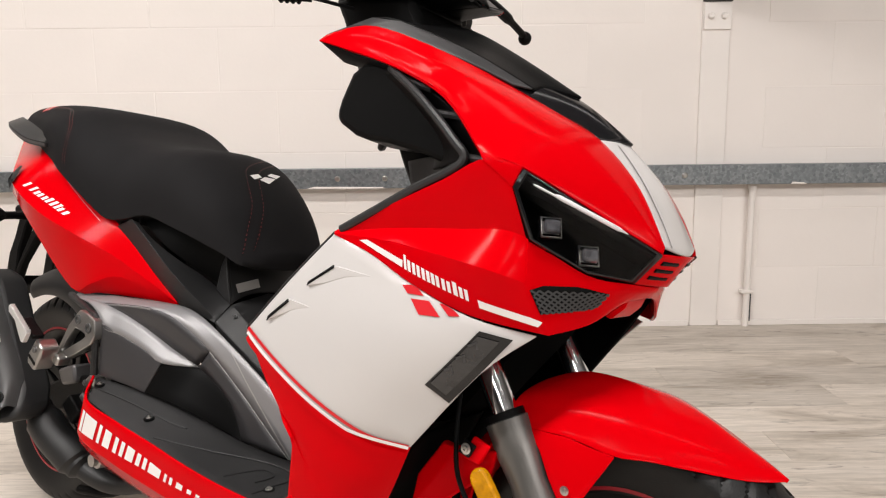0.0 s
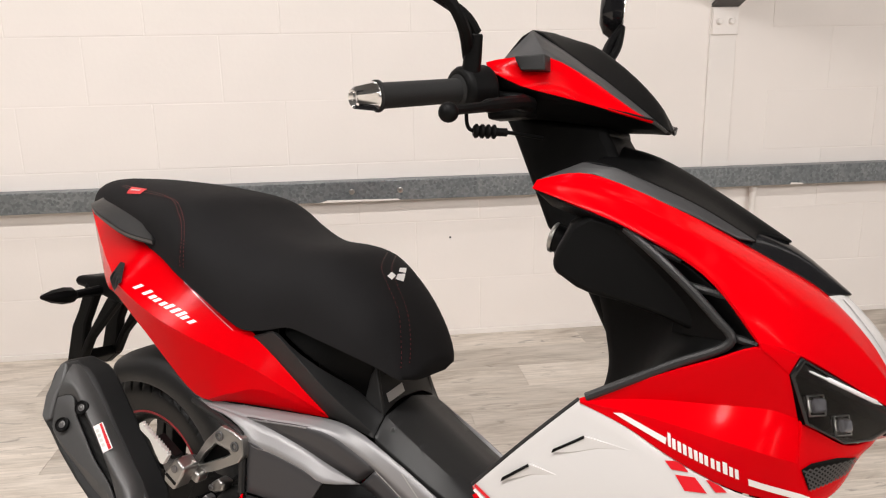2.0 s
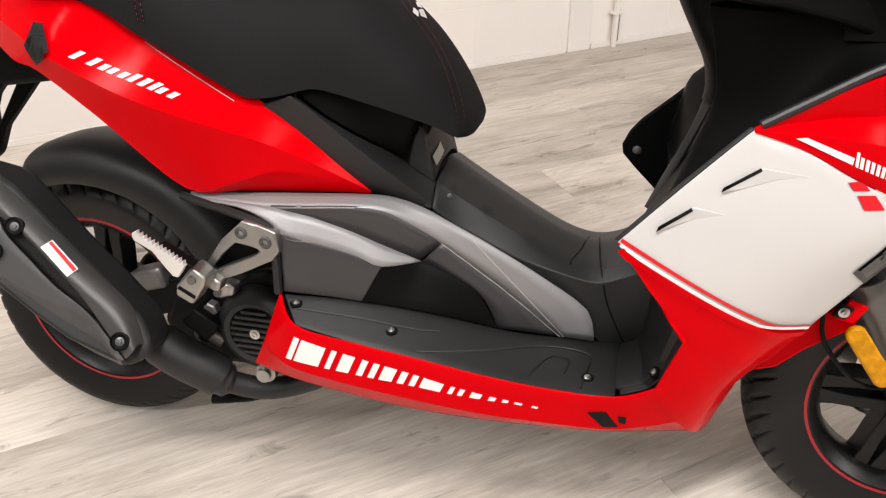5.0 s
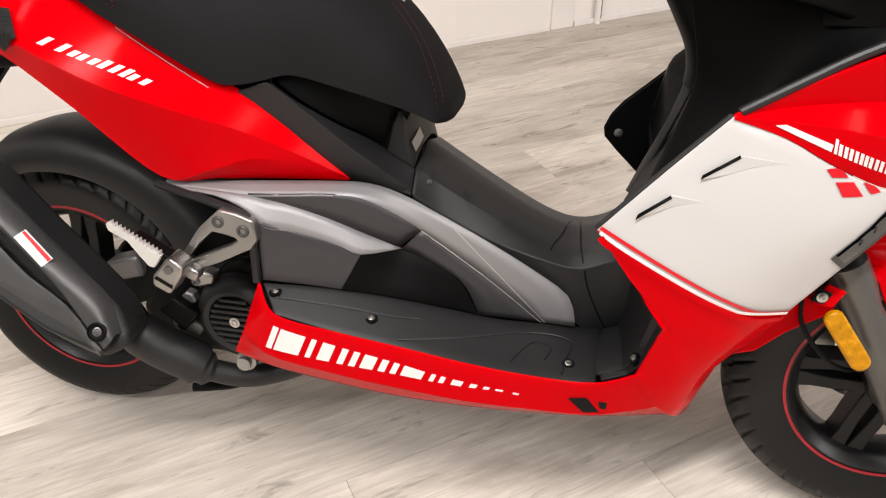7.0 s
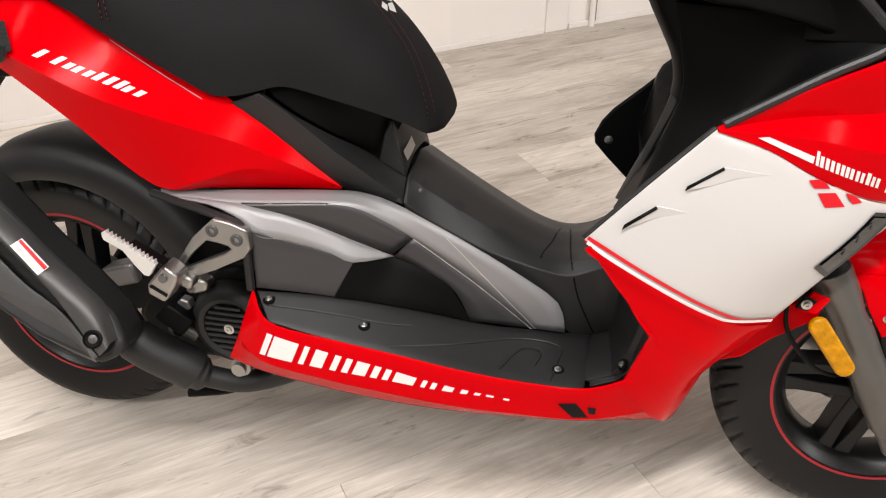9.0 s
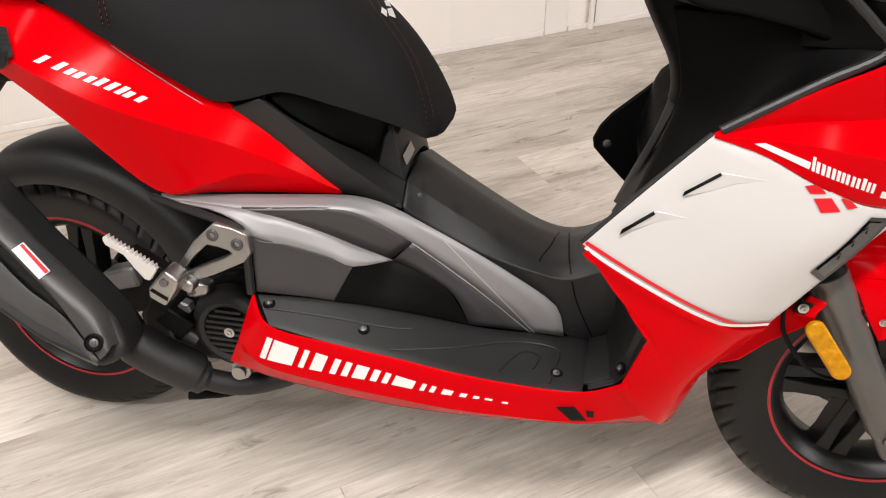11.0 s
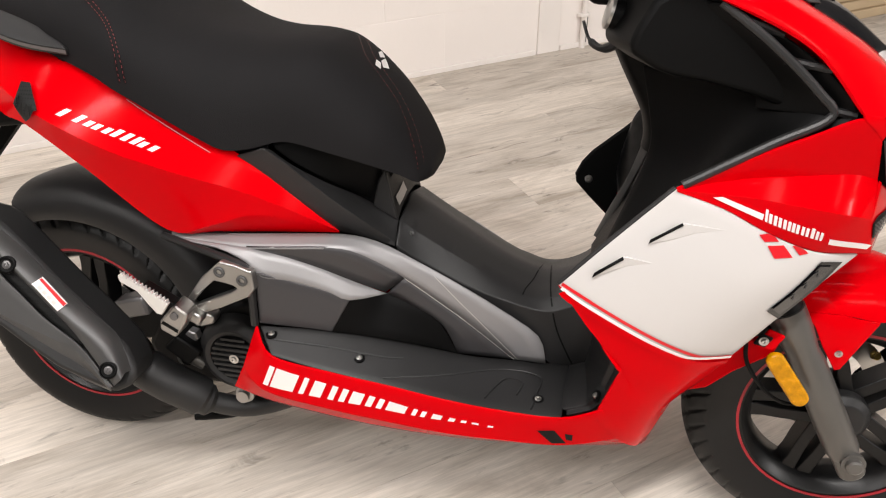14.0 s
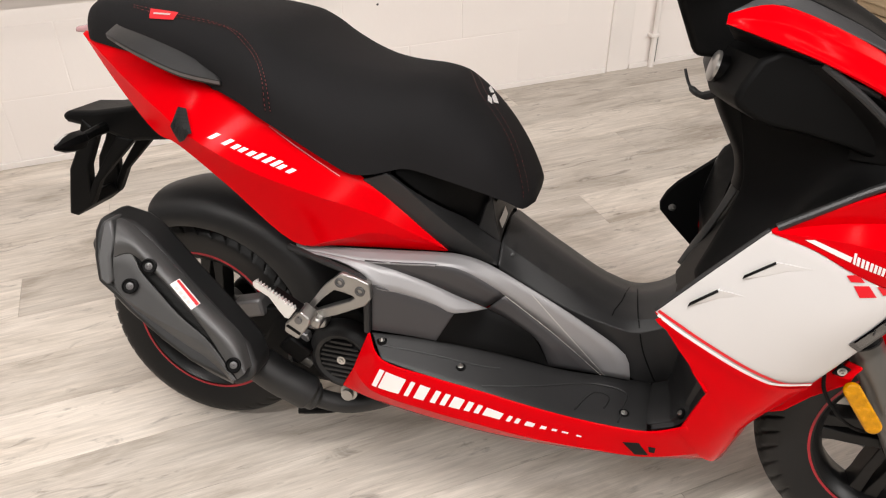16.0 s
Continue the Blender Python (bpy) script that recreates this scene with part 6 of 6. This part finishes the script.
lc = sum((Vector(p) for p in lamp_q), Vector()) / 4
inner = [Vector(p).lerp(lc, 0.14) for p in lamp_q]
lay("lamp_lens", [[inner[0], inner[1].lerp(inner[0], 0.25), inner[2].lerp(inner[3], 0.25), inner[3]]], SMOKEGREY, white_panel, side_lamp, "smoked lens", lift=0.0035, cuts=4)
for f in (0.3, 0.55, 0.8):
    a = inner[0].lerp(inner[3], f)
    b = a.lerp(inner[1].lerp(inner[2], f), 0.35)
    line_on("lamp_rib", [a, a.lerp(b, 0.5) + Vector((0.004, 0, 0.006)), b], 0.003, GREY, white_panel, side_lamp, lift=0.0042)

grille_q = [(1.1967, -0.1738, 0.6092), (1.2049, -0.1603, 0.6148), (1.2266, -0.1241, 0.6156), (1.2464, -0.0848, 0.6097), (1.2371, -0.0992, 0.5932), (1.2205, -0.1333, 0.5874), (1.2055, -0.162, 0.5842)]
grille = lay("front_grille", [grille_q], MATTE, fascia, fascia, "black mesh front grille", lift=0.0012, cuts=2)
ga, gb, gc, gd = Vector(grille_q[0]), Vector((1.2475, -0.083, 0.6115)), Vector((1.2385, -0.095, 0.5925)), Vector(grille_q[6])


def in_grille(p):
    n = Vector((0.8, -0.6, 0))
    side = [(Vector(grille_q[(k + 1) % 7]) - Vector(grille_q[k])).cross(p - Vector(grille_q[k])).dot(n) for k in range(7)]
    return all(v < 1e-6 for v in side) or all(v > -1e-6 for v in side)


for sgn in (-1, 1):
    for k in range(-6, 14):
        run = []
        for j in range(40):
            v = j / 39
            u = (k + sgn * v * 4.0) / 10.0
            p = ga.lerp(gb, u).lerp(gd.lerp(gc, u), v)
            if 0 <= u <= 1 and in_grille(p):
                run.append(p)
        if len(run) > 4:
            line_on("grille_wire", run[::3] + [run[-1]], 0.0022, GREY, fascia, grille, lift=0.0035)
stripe_path = [(1.2149, -0.0238, 0.7813), (1.2328, -0.0283, 0.7627), (1.2535, -0.0349, 0.7387), (1.271, -0.0375, 0.7128), (1.2866, -0.0369, 0.6847), (1.2955, -0.0380, 0.6650)]
for path in (stripe_path, flip(stripe_path)):
    line_on("stripe_line", spline(path, 5), 0.0012, GUNBLACK, nose, nose, "thin dark line", lift=0.001)

# tail panel marks
lay_each("model_bar", blocks_on((0.1497, -0.2171, 0.6766), (0.1307, 0.0156, -0.0479), (0.0031, 0.0058, 0.0072), [(1.55, 1.35, 2), (0.55, 1, 1), (1.1, 1, 2), (1.1, 1.35, 2), (0.5, 1.35, 1), (1.15, 1, 2)], 0.05), DECAL_WHITE, tail, tail, "slanted white bar", cuts=3)
lay("tail_vent", [[(0.0940, -0.1943, 0.7104), (0.1092, -0.1966, 0.7099), (0.1286, -0.2193, 0.6793), (0.1020, -0.2130, 0.6640), (0.0915, -0.2090, 0.6880)]], PERFORATED, tail, tail, "black mesh tail vent", lift=0.0060, cuts=4)
# highlight on the red paint, drawn as a pale pink line
line_on("panel_groove", spline([(0.236, -0.1815, 0.6948), (0.2627, -0.1814, 0.6781), (0.2902, -0.1799, 0.661), (0.3175, -0.1775, 0.6441), (0.3468, -0.1741, 0.6262)], 3), 0.0010, TAILLENS, tail, tail, "pale sheen line painted on the red panel", lift=0.0009)

# seat badge, tag and stitching
lay_each("seat_badge", [[(0.5336, 0.0031, 0.7308), (0.5380, -0.0175, 0.7265), (0.5450, -0.0131, 0.7202), (0.5397, 0.0070, 0.7253)], [(0.5276, 0.0365, 0.7344), (0.5261, 0.0603, 0.7320), (0.5367, 0.0422, 0.7260), (0.5342, 0.0234, 0.7298)], [(0.5379, 0.0149, 0.7266), (0.5379, 0.0394, 0.7253), (0.5503, 0.0154, 0.7151), (0.5450, -0.0014, 0.7205)]], DECAL_WHITE, seat, seat, "small white diamond badge", cuts=2)
tag = lay("seat_tag", [[(0.0031, -0.1082, 0.8401), (0.0106, -0.1246, 0.8280), (0.0587, -0.1330, 0.8301), (0.0590, -0.1178, 0.8393)]], DECAL_RED, seat, seat, "small red sewn tag", lift=0.002, cuts=2)
lay("tag_bar", [[(0.0145, -0.1165, 0.8345), (0.0160, -0.1195, 0.8325), (0.0480, -0.1245, 0.8340), (0.0480, -0.1220, 0.8360)]], PLATEALU, seat, tag, "pale bar", lift=0.003, cuts=2)
SEAMS = ([(-0.0371, -0.0960, 0.8428), (0.0195, -0.1113, 0.8399), (0.0775, -0.1239, 0.8371), (0.1323, -0.1347, 0.8325), (0.1719, -0.1451, 0.8246), (0.2062, -0.1629, 0.8061), (0.2258, -0.1749, 0.7851), (0.2389, -0.1866, 0.7553), (0.2455, -0.1916, 0.7189)],
    [(-0.0336, -0.1015, 0.8402), (0.0337, -0.1213, 0.8353), (0.1007, -0.1334, 0.8333), (0.1552, -0.1420, 0.8278), (0.1976, -0.1639, 0.8080), (0.2175, -0.1742, 0.7900), (0.2315, -0.1855, 0.7627), (0.2373, -0.1918, 0.7198)],
    [(0.4916, 0.0497, 0.7575), (0.5214, -0.0106, 0.7406), (0.5487, -0.0307, 0.7160), (0.5816, -0.0437, 0.6770), (0.6057, -0.0682, 0.6360), (0.6194, -0.0858, 0.5947)],
    [(0.498, 0.0697, 0.7530), (0.5270, 0.0123, 0.7361), (0.5523, -0.0068, 0.7133), (0.5840, -0.0215, 0.6757), (0.6088, -0.0448, 0.6364), (0.6241, -0.0685, 0.6006)])
seat_tree = tree_of(seat)
for seam in SEAMS:
    pts = [seat_tree.find_nearest(p)[0] for p in spline(seam, 12)]
    bm = bmesh.new()
    for a, b in zip(pts[::2], pts[1::2]):
        n = seat_tree.find_nearest(a)[1]
        tube_bm([a + n * 0.0002, b + n * 0.0002], 0.00045, 5, bm=bm)
    part("stitching", bm, STITCH, seat, "dashed red stitching")
    line_on("seat_seam", pts, 0.0030, MATTE, seat, seat, lift=0.0004)

# seams, ribs, labels and screws of the black plastics
tunnel_ob = bpy.data.objects["tunnel_cover"]
lay("foil_label", [[(0.5755, -0.063, 0.541), (0.576, -0.018, 0.550), (0.582, -0.016, 0.536), (0.5815, -0.061, 0.527)]], PLATEALU, seat_bridge, scooter, "small silver foil label", lift=0.0016, cuts=2)
line_on("tunnel_seam", spline([(0.805, 0.03, 0.4185), (0.795, -0.0302, 0.418), (0.786, -0.0573, 0.413), (0.782, -0.075, 0.408)], 5), 0.0022, MATTE, tunnel_ob, tunnel_ob, lift=0.0006)
line_on("tunnel_seam", spline([(0.8178, 0.03, 0.4168), (0.8236, -0.0656, 0.4085), (0.838, -0.088, 0.36), (0.866, -0.093, 0.303)], 6), 0.0024, MATTE, tunnel_ob, tunnel_ob, lift=0.0006)
for k, rib in enumerate(([(0.4243, -0.2054, 0.3556), (0.5089, -0.1914, 0.3454), (0.5844, -0.1757, 0.3306), (0.6173, -0.1648, 0.3255)], [(0.597, -0.2069, 0.3146), (0.6808, -0.1704, 0.3082), (0.7625, -0.1248, 0.3009), (0.8202, -0.1247, 0.2963), (0.8193, -0.1632, 0.2918), (0.814, -0.1969, 0.2878)], [(0.7456, -0.1913, 0.2924), (0.7694, -0.1436, 0.2969), (0.7957, -0.1433, 0.2947), (0.7902, -0.1718, 0.291)])):
    part("board_rib", tube_bm(spline([Vector(p) + Vector((0, 0, 0.0006)) for p in rib], 6), 0.0013, 6), BLACK, mat_board)
for at, way in (((0.4247, -0.1987, 0.3607), (0, -0.2, 1)), ((0.5564, -0.1901, 0.3325), (0, -0.2, 1)), ((0.8219, -0.1739, 0.2907), (0, -0.2, 1)), ((0.9020, -0.200, 0.3286), (-1, -0.3, 0.4))):
    part("screw_well", lathe_bm([(-0.002, 0.0085), (0.0008, 0.0085), (0.0012, 0.007), (0.0006, 0.0)], way, at, 16), MATTE, mat_board)
    screw(mat_board, Vector(at) + Vector(way).normalized() * 0.0005, way, 0.0031, STEEL if at[2] < 0.45 else GUN)

screw(tunnel_ob, (0.610, -0.083, 0.494), (0.2, -0.8, 0.5), 0.0022, GUNBLACK)

# white bars down the skirt
bars = []
for x0, w in ((125, 15), (145, 62), (222, 13), (250, 30), (298, 15), (326, 15), (352, 31), (395, 16), (423, 14), (448, 50), (515, 11), (538, 12), (567, 25), (610, 16), (642, 14), (670, 18), (712, 14)):
    xa, xb = 0.4315 + (x0 - 125) * 0.000551, 0.4315 + (x0 + w - 125) * 0.000551

    def upper(x):
        return 0.3255 - 0.235 * (x - 0.4315) if x < 0.634 else 0.2779 - 0.165 * (x - 0.634)

    def lower(x):
        return upper(x) - max(0.0035, 0.0385 - 0.112 * (x - 0.42))
    sl = 0.42
    bars.append([(xa, upper(xa)), (xb, upper(xb)), (xb - sl * (upper(xb) - lower(xb)), lower(xb)), (xa - sl * (upper(xa) - lower(xa)), lower(xa))])
for one in bars:
    decal("skirt_bar", [one], DECAL_WHITE, skirt, skirt, "white bar decal", lift=0.0012, cuts=2)
lay_each("skirt_hole", [[(0.8251, -0.2029, 0.258), (0.8497, -0.2032, 0.2627), (0.8684, -0.1935, 0.2352), (0.8477, -0.1946, 0.2322)], [(0.865, -0.2006, 0.2573), (0.8766, -0.1995, 0.2564), (0.8762, -0.1948, 0.2421), (0.8677, -0.1962, 0.2437)]], MATTE, skirt, skirt, "dark drain opening", lift=0.001, cuts=2)

# added black blocks that stand for the shade between the leg shields, and the horn cover
part("inner_frame_cover", prism_bm([(0.99, 0.60), (1.17, 0.59), (1.13, 0.53), (1.08, 0.47), (1.04, 0.42), (0.99, 0.40)], -0.075, 0.075), SHADEBLACK, scooter, "black block added for the deep shade of the front recess", bevel=0.01)
part("horn_cover", prism_bm([(1.212, 0.583), (1.250, 0.606), (1.243, 0.590), (1.226, 0.574)], -0.03, 0.03), RED, scooter, bevel=0.005)
part("inner_far_cover", prism_bm([(1.0, 0.62), (1.215, 0.60), (1.185, 0.55), (1.12, 0.46), (1.06, 0.40), (1.0, 0.40)], 0.132, 0.15), SHADEBLACK, scooter, bevel=0.004)


# ---- wall blocks and floor planks ----
bm = box_bm((0.0, -0.0011, 0.0), (BLOCK - 0.004, 0.03, COURSE - 0.004))
bmesh.ops.bevel(bm, geom=[e for e in bm.edges if max(v.co.y for v in e.verts) < 0], offset=0.0010, segments=1, affect="EDGES")
block_mesh = bpy.data.meshes.new("block")
bm.to_mesh(block_mesh)
bm.free()
block_mesh.materials.append(WALLPAINT)
rng = random.Random(4)
for row in range(8):
    x = -1.567 - BLOCK * 6 + (0.5351 * BLOCK if row % 2 == 0 else 0.0)
    while x < 5.5:
        if not (x + BLOCK > 0.988 and x < 1.104):
            ob = new("block", block_mesh)
            ob.parent = wall
            ob.location = (x + 0.003, WALL_Y + rng.uniform(-0.0006, 0.0006), row * COURSE + 0.001)
        x += BLOCK

PW, PL = 0.178, 1.22
bm = box_bm((0, 0, -0.0035), (PL - 0.0005, PW - 0.0005, 0.0))
bmesh.ops.bevel(bm, geom=[e for e in bm.edges if min(v.co.z for v in e.verts) > -0.001], offset=0.0005, segments=1, affect="EDGES")
plank_mesh = bpy.data.meshes.new("plank")
bm.to_mesh(plank_mesh)
bm.free()
plank_mesh.materials.append(PLANK)
offsets = (0.0, 0.47, 0.91, 0.22, 0.68, 1.08, 0.35)
for row in range(24):
    y = WALL_Y - 0.003 - (row + 1) * PW
    for col in range(7):
        ob = new("plank", plank_mesh)
        ob.parent = floor
        ob.location = (-4.4 + col * PL + offsets[row % 7], y, 0)
